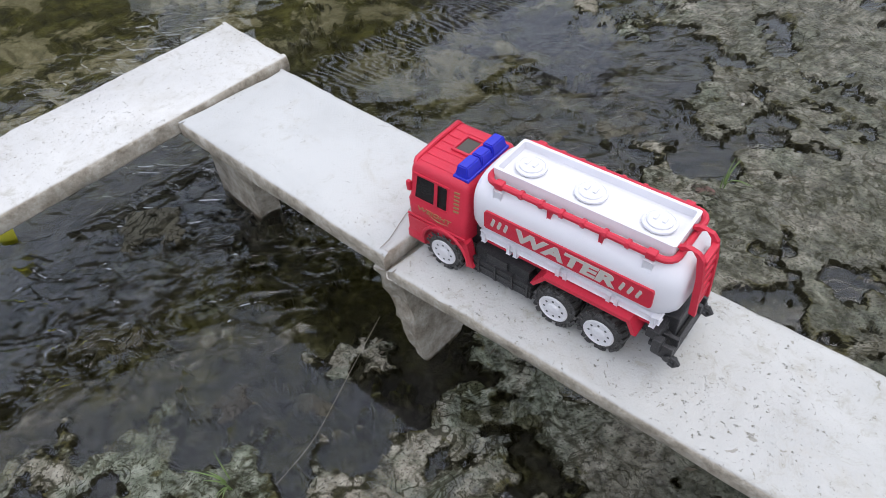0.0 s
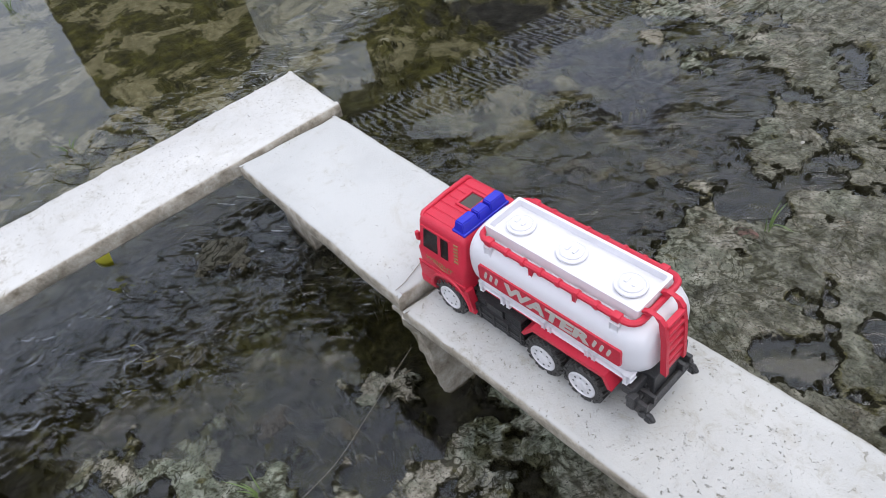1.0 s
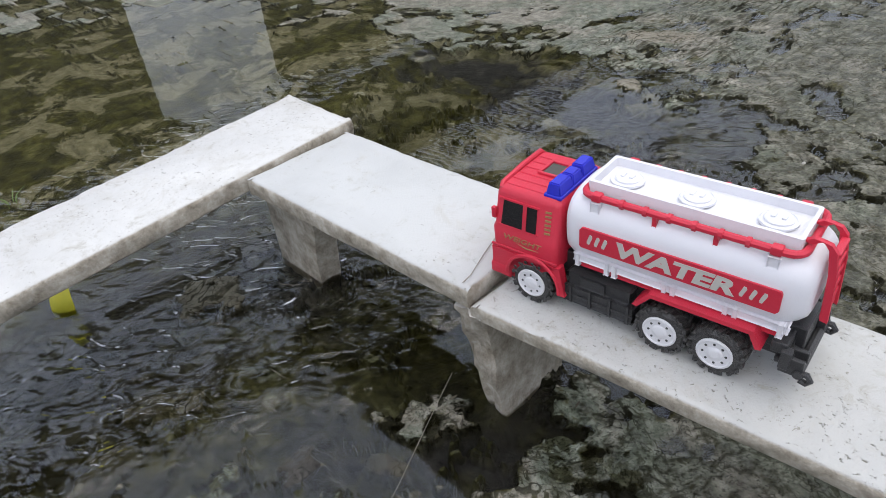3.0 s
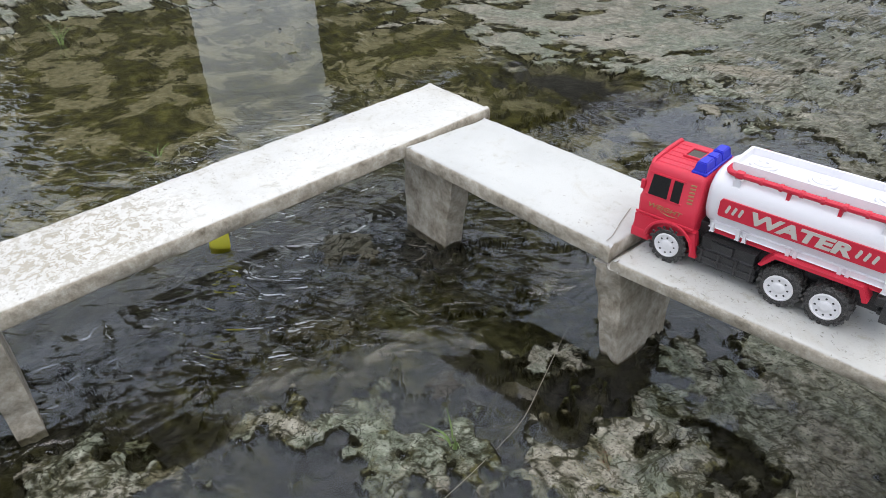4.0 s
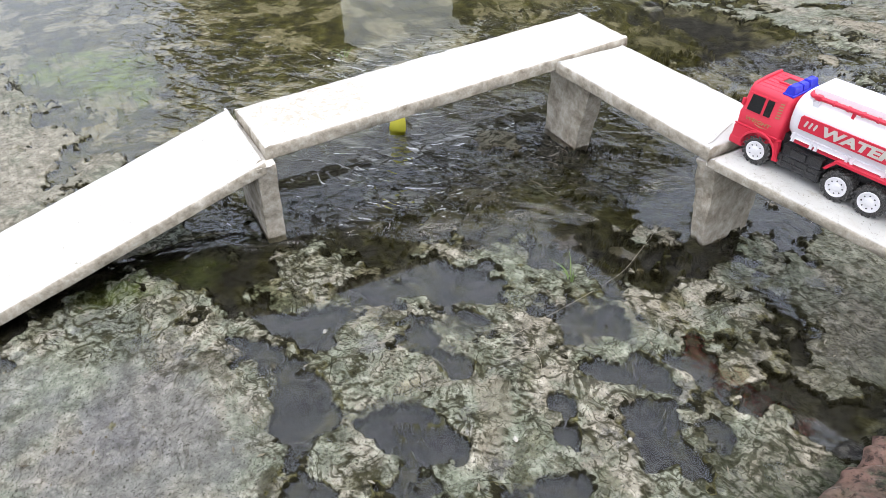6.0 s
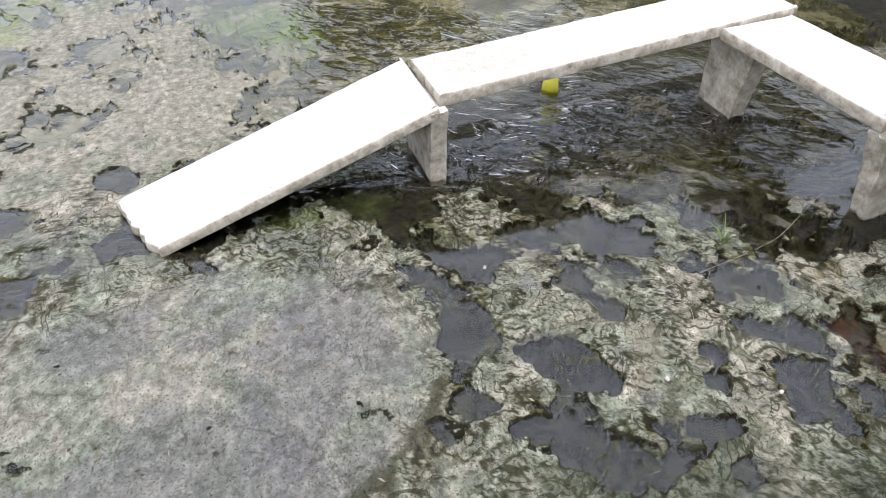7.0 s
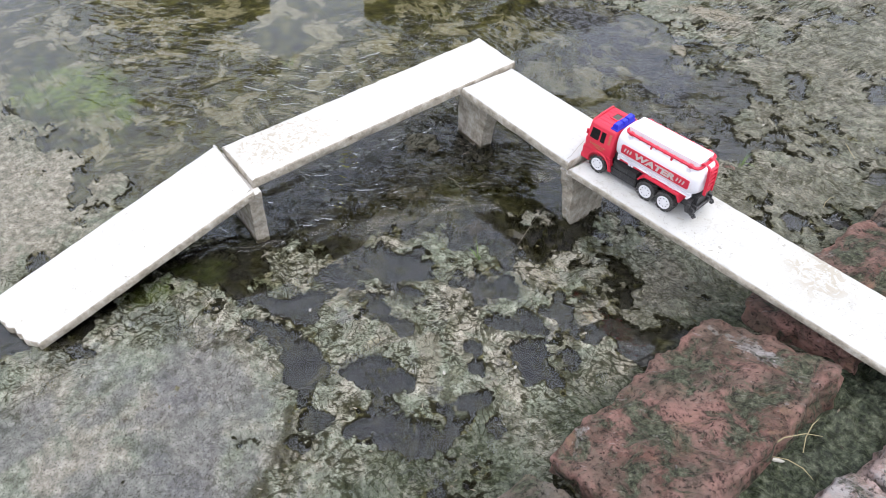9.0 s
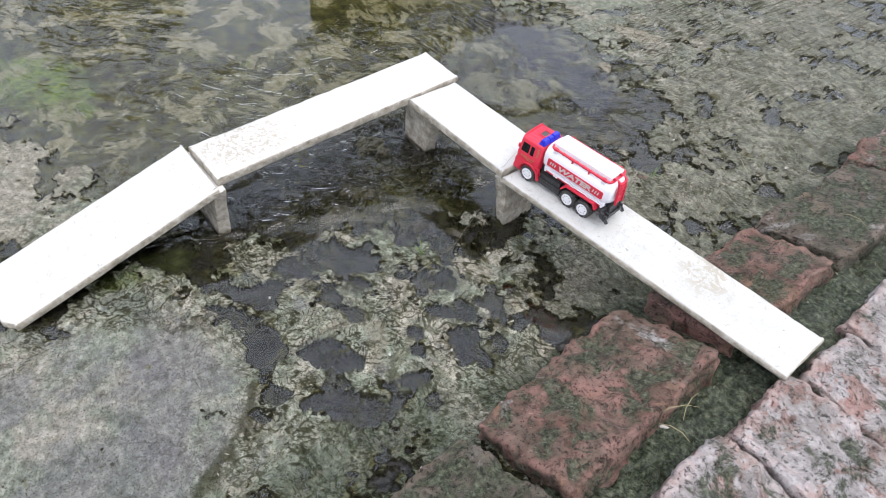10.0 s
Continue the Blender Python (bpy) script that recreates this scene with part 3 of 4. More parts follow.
def lie(x, y):
    """The bed: its height, and how stony, slimy, weedy and wet it is."""
    wx, wy = x + 0.05 * (grain(x, y, 0.09, 11) - 0.5), y + 0.05 * (grain(x, y, 0.09, 23) - 0.5)
    south = 0.874 * (wx + 0.15) - 0.486 * (wy + 0.44)
    east = np.where(wy > -0.06, 0.6 * (wx - 0.055 + 0.28 * np.clip(wy - 0.16, 0, 0.5) + 0.05 * step(0.10, 0.03, wy)), -1.0)
    west = np.where(wx < -0.20, -(wy + 0.36 - 0.35 * (wx + 0.24)), -1.0)
    north = 0.32 * (wy - 0.47 - 0.10 * wx) * step(-1.1, -0.8, x)
    shore = np.maximum(np.maximum(south + 0.035, np.maximum(east, north)), west)
    shore = np.maximum(shore, 0.27 * np.exp(-((x - 0.085) / 0.07) ** 2 - ((y + 0.045) / 0.055) ** 2) - 0.19)
    # a smooth slab of old concrete lies flush with the mud
    down = y + 0.515
    slab_edge = np.hypot((x - 0.002) / 0.122, np.where(down > 0, down, 0.45 * down) / 0.145) + 0.40 * (grain(x, y, 0.09, 17, 5, 0.55) - 0.5)
    flat = step(1.16, 0.84, slab_edge + 0.25 * (grain(x, y, 0.022, 18, 4, 0.6) - 0.5))
    verge = step(0.085, 0.025, np.abs(slab_edge - 1.07)) * step(-0.12, -0.01, x) * step(0.16, 0.10, x)
    soft = step(-0.24, -0.32, x)
    lumps, crumbs, small = grain(x, y, 0.034, 5), grain(x, y, 0.012, 9, 2), grain(x, y, 0.018, 13, 2)
    rock, weed = blobs(x, y, STONES, 0.10), blobs(x, y, WEEDS, 0.5)
    mud = step(-0.02, 0.12, x + 0.45 * np.clip(y - 0.17, 0, 0.4) - 0.05 * step(0.12, 0.05, y)) * step(-0.10, -0.03, y)
    # crusts of dried mud with torn rims stand a little over the water; how much of the bed they cover grows away from the channel
    cover = np.clip(shore / 0.11 + 0.04, -0.55, 0.20) + 0.26 * flat + 0.05 * mud - 0.06 * soft
    crusts = 0.5 + (grain(x, y, 0.044, 31, 6, 0.60) - 0.5) * 1.6 + cover
    basin = blobs(x, y, PUDDLES, 0.35)
    crusts = np.minimum(crusts, 0.66 - 0.32 * basin)
    raised = step(0.472, 0.502, crusts)
    high_a, seam_a = terraces(grain(x, y, 0.040, 77, 4, 0.50) * 9.0)
    high_b, seam_b = terraces(grain(x, y, 0.017, 78, 3, 0.50) * 6.0 + 0.3)
    deep = 0.5 * step(0.0, -0.10, shore)
    rough = (1 - 0.88 * flat) * (1 - 0.8 * soft) * (1 - 0.45 * mud)
    h = -0.0034 - 0.0065 * deep + 0.0048 * raised + (lumps - 0.5) * 0.0022 * (1 + 0.6 * deep) + (crumbs - 0.5) * 0.0022 * rough
    h = h + ((high_a - 4.5) * 0.0007 + (high_b - 3.0) * 0.0006) * rough
    h = h + 0.0016 * verge * raised * (small + 0.3) + 0.0012 * mud
    h = h - 0.0048 * basin * (1 - raised)
    h = np.where(rock > 0, np.maximum(h, h * (1 - rock) + rock * (0.0003 + (small - 0.5) * 0.004)), h)
    # ropes of olive slime lie in the shallows
    shards = np.abs(grain(x, y, 0.030, 93, 4, 0.5) - 0.5)
    mat = step(0.022, 0.011, shards) * step(-0.14, -0.08, shore) * step(0.46, 0.53, grain(x, y, 0.04, 99)) * step(0.17, 0.12, x) * (1 - flat) * (1 - rock) * (1 - raised) * step(0.34, 0.28, y)
    h = np.where(mat > 0.02, h * (1 - mat) + mat * (0.0008 + (small - 0.5) * 0.002), h)
    bank = step(0.165, 0.335, x)
    h = h + 0.047 * bank
    gutter = step(0.30, 0.32, x) * step(0.375, 0.355, x)
    h = h + gutter * ((grain(x, y, 0.02, 41) - 0.5) * 0.014 + (grain(x, y, 0.009, 43, 3) - 0.5) * 0.006)
    far = step(1.2, 4.0, np.hypot(x, y))
    h = h * (1 - far) + far * 0.004
    slime = step(0.0, -0.0012, h) * (1 - 0.8 * rock) * step(0.40, 0.47, grain(x, y, 0.050, 53, 5, 0.62) + 0.10 * step(-0.34, -0.24, x))
    slime = np.maximum(slime, mat)
    algae = np.clip(step(0.40, 0.54, grain(x, y, 0.085, 61, 5, 0.6)) + 0.5 * step(0.0, 0.1, x) * step(0.1, 0.3, y), 0, 1) * (1 - 0.6 * rock)
    moss = np.clip(step(0.295, 0.315, x) * 0.9 + step(0.13, 0.21, x) * step(0.42, 0.54, grain(x, y, 0.04, 69, 5, 0.6)) * 0.85, 0, 1)
    moss = np.maximum(moss, 0.65 * step(0.09, 0.15, x) * step(-0.19, -0.25, y))
    silt_shade = np.maximum(basin, np.clip(0.75 * step(-0.14, -0.06, south) + 0.6 * step(0.02, 0.09, y) * step(-0.15, -0.08, x), 0, 0.85)) * (1 - mat)
    # a darker band under the long beam, its shade painted in with the silt
    silt_shade = np.maximum(silt_shade, 0.6 * step(-0.12, -0.17, x) * step(-0.33, -0.28, x) * step(0.06, 0.02, y) * step(-0.30, -0.26, y) * (1 - rock))
    silt_shade = silt_shade * (0.45 + 0.55 * step(0.62, 0.52, grain(x, y, 0.03, 103, 4, 0.6)))
    # beyond the bridge pale sand with olive weed lies under clear water
    sand = np.maximum(step(-0.30, -0.40, x) * step(0.75, 0.50, y), 0.7 * step(0.12, 0.22, y) * step(-0.02, -0.12, x))
    tan, stain = np.maximum(blobs(x, y, BUFF, 0.5), 0.45 * mud * step(0.44, 0.54, grain(x, y, 0.06, 115, 5, 0.6))), blobs(x, y, STAINS, 0.4)
    crust = (1 - 0.60 * flat) * (1 - 0.5 * step(0.30, 0.32, x)) * (0.3 + 0.7 * step(-0.0025, -0.0005, h)) * (1 - 0.85 * soft) * (1 - 0.35 * mud)
    level = np.maximum(crusts, 0.62 * bank)
    # torn edges, darkened in colour because their relief gives little shade
    seam = np.maximum(seam_a * step(0.44, 0.52, grain(x, y, 0.05, 83)), 0.8 * seam_b * step(0.46, 0.56, grain(x, y, 0.03, 84))) * (1 - flat) * (1 - 0.7 * soft) * (1 - rock) * (1 - 0.5 * mud)
    seam = np.maximum(seam, 0.8 * verge * raised * step(0.46, 0.54, grain(x, y, 0.022, 85, 2)))
    film = flat * (0.30 + 0.70 * step(0.42, 0.56, grain(x, y, 0.07, 113, 5, 0.6)))
    return h, dict(mud=np.maximum(mud, np.maximum(0.7 * step(0.0, 0.06, north), 0.40 * soft)), film=film, stone=rock, slime=slime, bright=weed, level=level, algae=algae, seam=seam, crust=crust, moss=moss, silt_shade=silt_shade, tan=tan, stain=stain, sand=sand)


def sheet(name, xs, ys, shape, material):
    """One mesh over a grid with uneven steps."""
    nx, ny = len(xs), len(ys)
    gx, gy = np.meshgrid(xs, ys)
    z, more = shape(gx, gy)
    co = np.stack([gx, gy, z], -1).reshape(-1, 3)
    i = (np.arange(ny - 1)[:, None] * nx + np.arange(nx - 1)).ravel()
    quads = np.stack([i, i + 1, i + nx + 1, i + nx], -1)
    me = bpy.data.meshes.new(name)
    me.vertices.add(len(co))
    me.vertices.foreach_set("co", co.astype(np.float32).ravel())
    me.loops.add(quads.size)
    me.loops.foreach_set("vertex_index", quads.astype(np.int32).ravel())
    me.polygons.add(len(quads))
    me.polygons.foreach_set("loop_start", np.arange(0, quads.size, 4, dtype=np.int32))
    me.polygons.foreach_set("use_smooth", np.ones(len(quads), dtype=bool))
    me.update(calc_edges=True)
    for key, value in more.items():
        me.attributes.new(key, "FLOAT", "POINT").data.foreach_set("value", value.astype(np.float32).ravel())
    me.materials.append(material)
    return new(name, me)


def spaced(lo, hi, gap, out_lo, out_hi, growth=1.22):
    """Even steps between lo and hi, and ever wider ones outside."""
    mid = list(np.arange(lo, hi, gap))
    low, high, d = [lo], [mid[-1]], gap
    while low[-1] > out_lo:
        d *= growth
        low.append(low[-1] - d)
    d = gap
    while high[-1] < out_hi:
        d *= growth
        high.append(high[-1] + d)
    return np.array(low[:0:-1] + mid + high[1:])


gx, gy = spaced(-0.32, 0.38, 0.0015, -60, 60, 1.045), spaced(-0.52, 0.34, 0.0015, -60, 60, 1.045)
ground = sheet("ground", gx, gy, lie, BED)
tagged(ground, "grey-green mud stream bed with torn algae crusts and puddles", "stream bed", kind="structure")


def stir(x, y):
    """How much the water ripples: lively in the channel and along the long beam, still in the pools and farther out."""
    edge = -0.062 - 0.35 * np.maximum(0.0, -0.05 - y) + 0.03 * (grain(x, y, 0.05, 19) - 0.5)
    lively = step(0.012, -0.028, x - edge) * step(0.10, 0.02, y) * step(-0.26, -0.22, x)
    lively = np.maximum(lively, 0.60 * step(0.05, 0.14, y))
    lively = np.maximum(lively, 0.65 * step(-0.22, -0.28, x))
    torn = 0.5 * (grain(x, y, 0.06, 21, 4) - 0.5)
    lively = lively * (1 - step(1.0, 0.80, np.hypot((x + 0.31) / 0.20, (y - 0.34) / 0.26) + torn))
    lively = lively * (1 - step(-0.42, -0.52, x + 0.08 * torn) * (0.30 + 0.70 * step(-0.26, -0.10, y))) * (1 - 0.7 * step(-0.36, -0.46, y))
    lively = np.maximum(lively, 0.05 * step(-0.10, 0.0, x)) * (1 - 0.8 * blobs(x, y, PUDDLES, 0.3))
    return dict(stir=lively)


water = sheet("water", np.concatenate([np.arange(-6, -1, 0.25), np.arange(-1, 0.19, 0.01)]),
              np.concatenate([np.arange(-4, -1, 0.25), np.arange(-1, 1, 0.01), np.arange(1, 6, 0.25)]), lambda x, y: (x * 0.0, stir(x, y)), WATER)
tagged(water, "shallow clear rippling water reflecting a pale sky", "water", kind="structure")


# ---- marble strips of the toy bridge ----
def slab(name, corners, thick, material, label, rough=0.0006, jagged=0.0, seed=1):
    """A strip of sawn stone from its four upper corners, with worn edges; jagged breaks the side between the last two corners."""
    a, b, c, d = (Vector(p) for p in corners)
    mid, outline = (a + b + c + d) / 4, []
    for p, q, torn in ((a, b, 0.0), (b, c, 0.0), (c, d, jagged), (d, a, 0.0)):
        n = max(6, int((q - p).length / 0.004))
        side = (q - p).cross(Vector((0, 0, 1))).normalized()
        side = side if side.dot((p + q) / 2 - mid) > 0 else -side
        for i in range(n):
            f = i / n
            bite = torn * (noise.noise(Vector((f * 4.0, seed * 3.1, 0.5))) * 0.9 + 0.5 * noise.noise(Vector((f * 13.0, seed, 2.0)))) if 0 < i else 0.0
            outline.append((p.lerp(q, f) + side * bite, side))

    def ring(inset, down, shake, key):
        out = []
        for p, side in outline:
            v = noise.noise(Vector((p.x * 160, p.y * 160, key + seed * 7.7)))
            w = noise.noise(Vector((p.x * 45, p.y * 45, key + seed * 3.3)))
            out.append(p - side * (inset + shake * (0.6 * v + w)) * 1.0 - Vector((0, 0, down + 0.4 * shake * v)))
        return out
    bm = loft([ring(0.0034, 0.0, rough * 0.5, 0), ring(0.0018, 0.0003, rough, 0), ring(0.0007, 0.0011, rough, 0), ring(0.0001, 0.0026, rough * 0.8, 0), ring(-0.0002, thick * 0.5, rough * 1.3, 4),
               ring(0.0002, thick - 0.0010, rough, 8), ring(0.0012, thick, rough, 8)])
    bmesh.ops.triangulate(bm, faces=[f for f in bm.faces if len(f.verts) > 4], ngon_method="BEAUTY")
    ob = part(name, bm, material, None, label, smooth=35)
    return tagged(ob, label, "stone strip", "marble strips of the toy bridge")


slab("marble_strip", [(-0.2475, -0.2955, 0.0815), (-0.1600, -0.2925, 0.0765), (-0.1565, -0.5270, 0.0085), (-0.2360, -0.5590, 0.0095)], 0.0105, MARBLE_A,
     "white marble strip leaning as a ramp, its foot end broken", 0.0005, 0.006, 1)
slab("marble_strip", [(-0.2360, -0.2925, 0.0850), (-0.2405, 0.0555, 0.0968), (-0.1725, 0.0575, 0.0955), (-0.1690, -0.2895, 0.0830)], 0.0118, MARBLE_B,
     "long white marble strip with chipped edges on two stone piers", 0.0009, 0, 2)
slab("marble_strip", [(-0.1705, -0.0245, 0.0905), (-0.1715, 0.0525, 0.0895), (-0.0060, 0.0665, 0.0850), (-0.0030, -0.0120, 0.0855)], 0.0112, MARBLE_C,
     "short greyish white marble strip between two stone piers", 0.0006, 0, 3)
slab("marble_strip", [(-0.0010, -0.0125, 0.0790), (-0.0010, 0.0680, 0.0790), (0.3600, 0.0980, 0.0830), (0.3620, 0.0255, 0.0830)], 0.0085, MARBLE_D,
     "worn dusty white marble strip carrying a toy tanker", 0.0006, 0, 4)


def pier(top, foot, label, seed, torn=0.0016):
    """An upright stone offcut: four corners at the top and four at the foot; its narrow ends are broken, its broad sides sawn."""
    rings = []
    for f in (0.0, 0.02, 0.08, 0.15, 0.22, 0.3, 0.38, 0.46, 0.54, 0.62, 0.7, 0.78, 0.86, 0.93, 1.0):
        ring = []
        for i in range(4):
            p, q = (Vector(top[i]).lerp(Vector(foot[i]), f), Vector(top[(i + 1) % 4]).lerp(Vector(foot[(i + 1) % 4]), f))
            for j in range(10):
                v = p.lerp(q, (0.02, 0.08, 0.2, 0.3, 0.42, 0.54, 0.66, 0.8, 0.92, 0.98)[j])
                side = (q - p).cross(Vector((0, 0, 1))).normalized()
                amount = torn if (q - p).length < 0.03 else 0.0004
                key = Vector((seed * 3.7, 0, 0))
                ring.append(v + side * amount * (1.4 * noise.noise(v * 70 + key) + noise.noise(v * 190 + key) + 0.6 * noise.noise(v * 420)))
        rings.append(ring)
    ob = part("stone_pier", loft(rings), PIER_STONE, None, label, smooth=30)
    return tagged(ob, label, "stone pier", "piers of the toy bridge")


pier([(-0.2400, -0.3000, 0.0722), (-0.1600, -0.3000, 0.0722), (-0.1610, -0.2850, 0.0722), (-0.2400, -0.2850, 0.0722)],
     [(-0.2380, -0.3000, -0.0095), (-0.1735, -0.3000, -0.0095), (-0.1715, -0.2855, -0.0095), (-0.2380, -0.2850, -0.0095)],
     "grey marble offcut standing in water under the ramp head", 1)
pier([(-0.2060, -0.0005, 0.0800), (-0.1455, -0.0005, 0.0800), (-0.1455, 0.0165, 0.0800), (-0.2060, 0.0165, 0.0800)],
     [(-0.2095, 0.0005, -0.009), (-0.1625, 0.0005, -0.009), (-0.1600, 0.0165, -0.009), (-0.2095, 0.0165, -0.009)],
     "stained marble offcut under the corner of the bridge", 2)
pier([(-0.0125, -0.0110, 0.0725), (0.0050, -0.0110, 0.0725), (0.0050, 0.0470, 0.0725), (-0.0125, 0.0470, 0.0725)],
     [(-0.0070, 0.0000, -0.0075), (0.0085, 0.0000, -0.0075), (0.0085, 0.0455, -0.0075), (-0.0070, 0.0455, -0.0075)],
     "marble offcut with a rough broken edge carrying two strips", 3, 0.0026)


# ---- brick edging ----
edging = tagged(new("brick_edging"), "old mossy bricks laid in two rows along the bank", "brick paving", kind="structure")


def brick(x, y, z, lx, ly, lz, tilt, turn, material, seed, lean=0.0):
    """A worn brick by the middle of its upper face."""
    bm = bmesh.new()
    bmesh.ops.create_cube(bm, size=1.0)
    bmesh.ops.subdivide_edges(bm, edges=bm.edges[:], cuts=37, use_grid_fill=True)
    rubbed = bm.verts.layers.float.new("worn")
    r = 0.0055
    for v in bm.verts:
        p = Vector((v.co.x * lx, v.co.y * ly, v.co.z * lz))
        core = Vector((max(-lx / 2 + r, min(lx / 2 - r, p.x)), max(-ly / 2 + r, min(ly / 2 - r, p.y)), max(-lz / 2 + r, min(lz / 2 - r, p.z))))
        off = p - core
        if off.length > 1e-6:
            p = core + off.normalized() * r
        key = Vector((seed * 5.3, seed * 1.7, 0))
        wear = 0.0060 * noise.noise(p * 20 + key) + 0.0040 * noise.noise(p * 55 + key) + 0.0030 * noise.noise(p * 130 + key)
        wear -= 0.0035 * max(0.0, noise.noise(p * 85 - key) - 0.15)
        worn = 1.0 + 0.35 * (off.length > r * 1.05)
        gaps = sorted((lx / 2 - abs(v.co.x * lx), ly / 2 - abs(v.co.y * ly), lz / 2 - abs(v.co.z * lz)))
        v[rubbed] = max(0.0, 1.0 - gaps[1] / 0.014)
        v.co = p + (off.normalized() if off.length > 1e-6 else Vector((0, 0, 1))) * wear * worn
    bmesh.ops.translate(bm, verts=bm.verts[:], vec=(0, 0, -lz / 2))
    ob = part("brick", bm, material, edging, smooth=60)
    ob.matrix_local = pose(x, y, z, lean, tilt, turn)
    return ob


brick(0.254, -0.108, 0.052, 0.118, 0.222, 0.070, -19, 4, BRICK_OLD, 1)
brick(0.253, 0.128, 0.052, 0.112, 0.200, 0.070, -19, -1, BRICK_OLD, 2)
brick(0.262, 0.350, 0.054, 0.112, 0.215, 0.070, -17, -3, BRICK_GREY, 3, 2)
brick(0.258, 0.580, 0.054, 0.112, 0.220, 0.070, -16, -2, BRICK_OLD, 4)
brick(0.272, -0.345, 0.050, 0.116, 0.222, 0.070, -17, 6, BRICK_GREY, 5)
brick(0.290, -0.580, 0.050, 0.116, 0.222, 0.070, -16, 4, BRICK_OLD, 6)
for i in range(9):
    brick(0.474 + 0.006 * ((i * 7) % 3 - 1), -0.425 + 0.1045 * i, 0.068 + 0.002 * ((i * 5) % 3), 0.222, 0.098, 0.070, 2, 2 - (i % 3), BRICK_PINK, 11 + i)


# ---- toy tanker; millimetres, x backwards from the front axle, y to the far side, z up from the wheels' tread ----
U = 0.001
lorry = tagged(new("toy_truck"), "red and white plastic toy water tanker standing on marble", "toy truck")
fwd, out = Vector((0.99382, 0.11020, 0.01320)), Vector((-0.11021, 0.99391, 0.0))
base = Vector((0.0188, 0.0081, 0.0898)) + out * 0.022 - fwd.cross(out) * 0.0106
m = Matrix.Identity(4)
for i, axis in enumerate((fwd, out, fwd.cross(out))):
    m[0][i], m[1][i], m[2][i] = axis * U
m.translation = base
lorry.matrix_world = m


def rounded(x0, x1, h, r, z, n=5):
    """A rounded oblong in x and y at a height."""
    pts = []
    for cx, cy, start in ((x1 - r, h - r, 0), (x0 + r, h - r, 90), (x0 + r, -h + r, 180), (x1 - r, -h + r, 270)):
        for j in range(n):
            a = radians(start + 90 * j / (n - 1))
            pts.append((cx + r * math.cos(a), cy + r * math.sin(a), z))
    return pts


# cab
cab = part("cab", loft([rounded(-19.6, 12.0, 21.6, 2.5, 21.0), rounded(-20.4, 12.0, 22.0, 2.5, 23.0), rounded(-20.6, 12.0, 22.0, 2.5, 33.0), rounded(-20.2, 12.0, 21.0, 2.5, 34.6),
                        rounded(-19.6, 11.6, 18.6, 2.6, 49.0), rounded(-19.0, 11.2, 17.8, 2.6, 51.0), rounded(-17.6, 10.2, 16.2, 2.6, 52.4)]), RED, lorry, "red plastic driver's cab", smooth=45)
arch = [(-11.6 + 0, 8.5)] + [(12.6 * math.cos(radians(a)), 10.6 + 12.6 * math.sin(radians(a))) for a in range(170, -1, -10)] + [(12.8, 8.5)]
for s in (-1, 1):
    outline = [(-20.6, 8.8), (-20.6, 23.0), (13.6, 23.0), (14.6, 12.0), (16.4, 9.0)] + arch[::-1]
    part("wheel_arch", extrude_y(outline, s * 18.5, s * 22.6), RED, cab)
    lip = [(13.4 * math.cos(radians(a)), s * 22.6, 10.6 + 13.4 * math.sin(radians(a))) for a in range(175, -6, -12)]
    part("arch_lip", tube(lip, 0.9, 6), RED, cab, smooth=True)
part("bumper", rbox(-21.6, -18.4, -22.4, 22.4, 8.6, 16.5, 1.2), RED, cab, smooth=True)
part("bumper_step", rbox(-21.8, -12.4, -22.9, -18.0, 8.6, 14.2, 0.7), RED, cab, smooth=True)
part("belt_line", rbox(-20.9, 12.2, -22.5, -21.6, 23.6, 24.8, 0.3), RED, cab)
part("belt_line", rbox(-20.9, 12.2, 21.6, 22.5, 23.6, 24.8, 0.3), RED, cab)
part("roof_lip", tube([(-17.8, -16.6, 50.8), (-18.0, -15.2, 52.3), (-18.6, 0, 53.0), (-18.9, 15.5, 52.6), (-18.4, 17.2, 50.6)], 1.2, 8), RED, cab, smooth=True)
for i in range(6):
    y = -13.0 + i * 5.2
    part("roof_rib", rbox(-16.8, 3.0, y - 2.1, y + 2.1, 52.0, 52.75, 0.3), RED, cab)
part("roof_hatch", join(rbox(-9.0, -7.6, -2.8, 9.4, 52.2, 54.0, 0.4), rbox(0.2, 1.6, -2.8, 9.4, 52.2, 54.0, 0.4), rbox(-8.4, 1.0, -2.8, -1.4, 52.2, 53.9, 0.4), rbox(-8.4, 1.0, 8.0, 9.4, 52.2, 53.9, 0.4)), RED, cab, smooth=40)
part("hatch_well", rbox(-7.8, 0.4, -1.6, 8.2, 52.4, 52.95, 0.1), GRIT, cab, "gritty dark grey roof hatch opening")
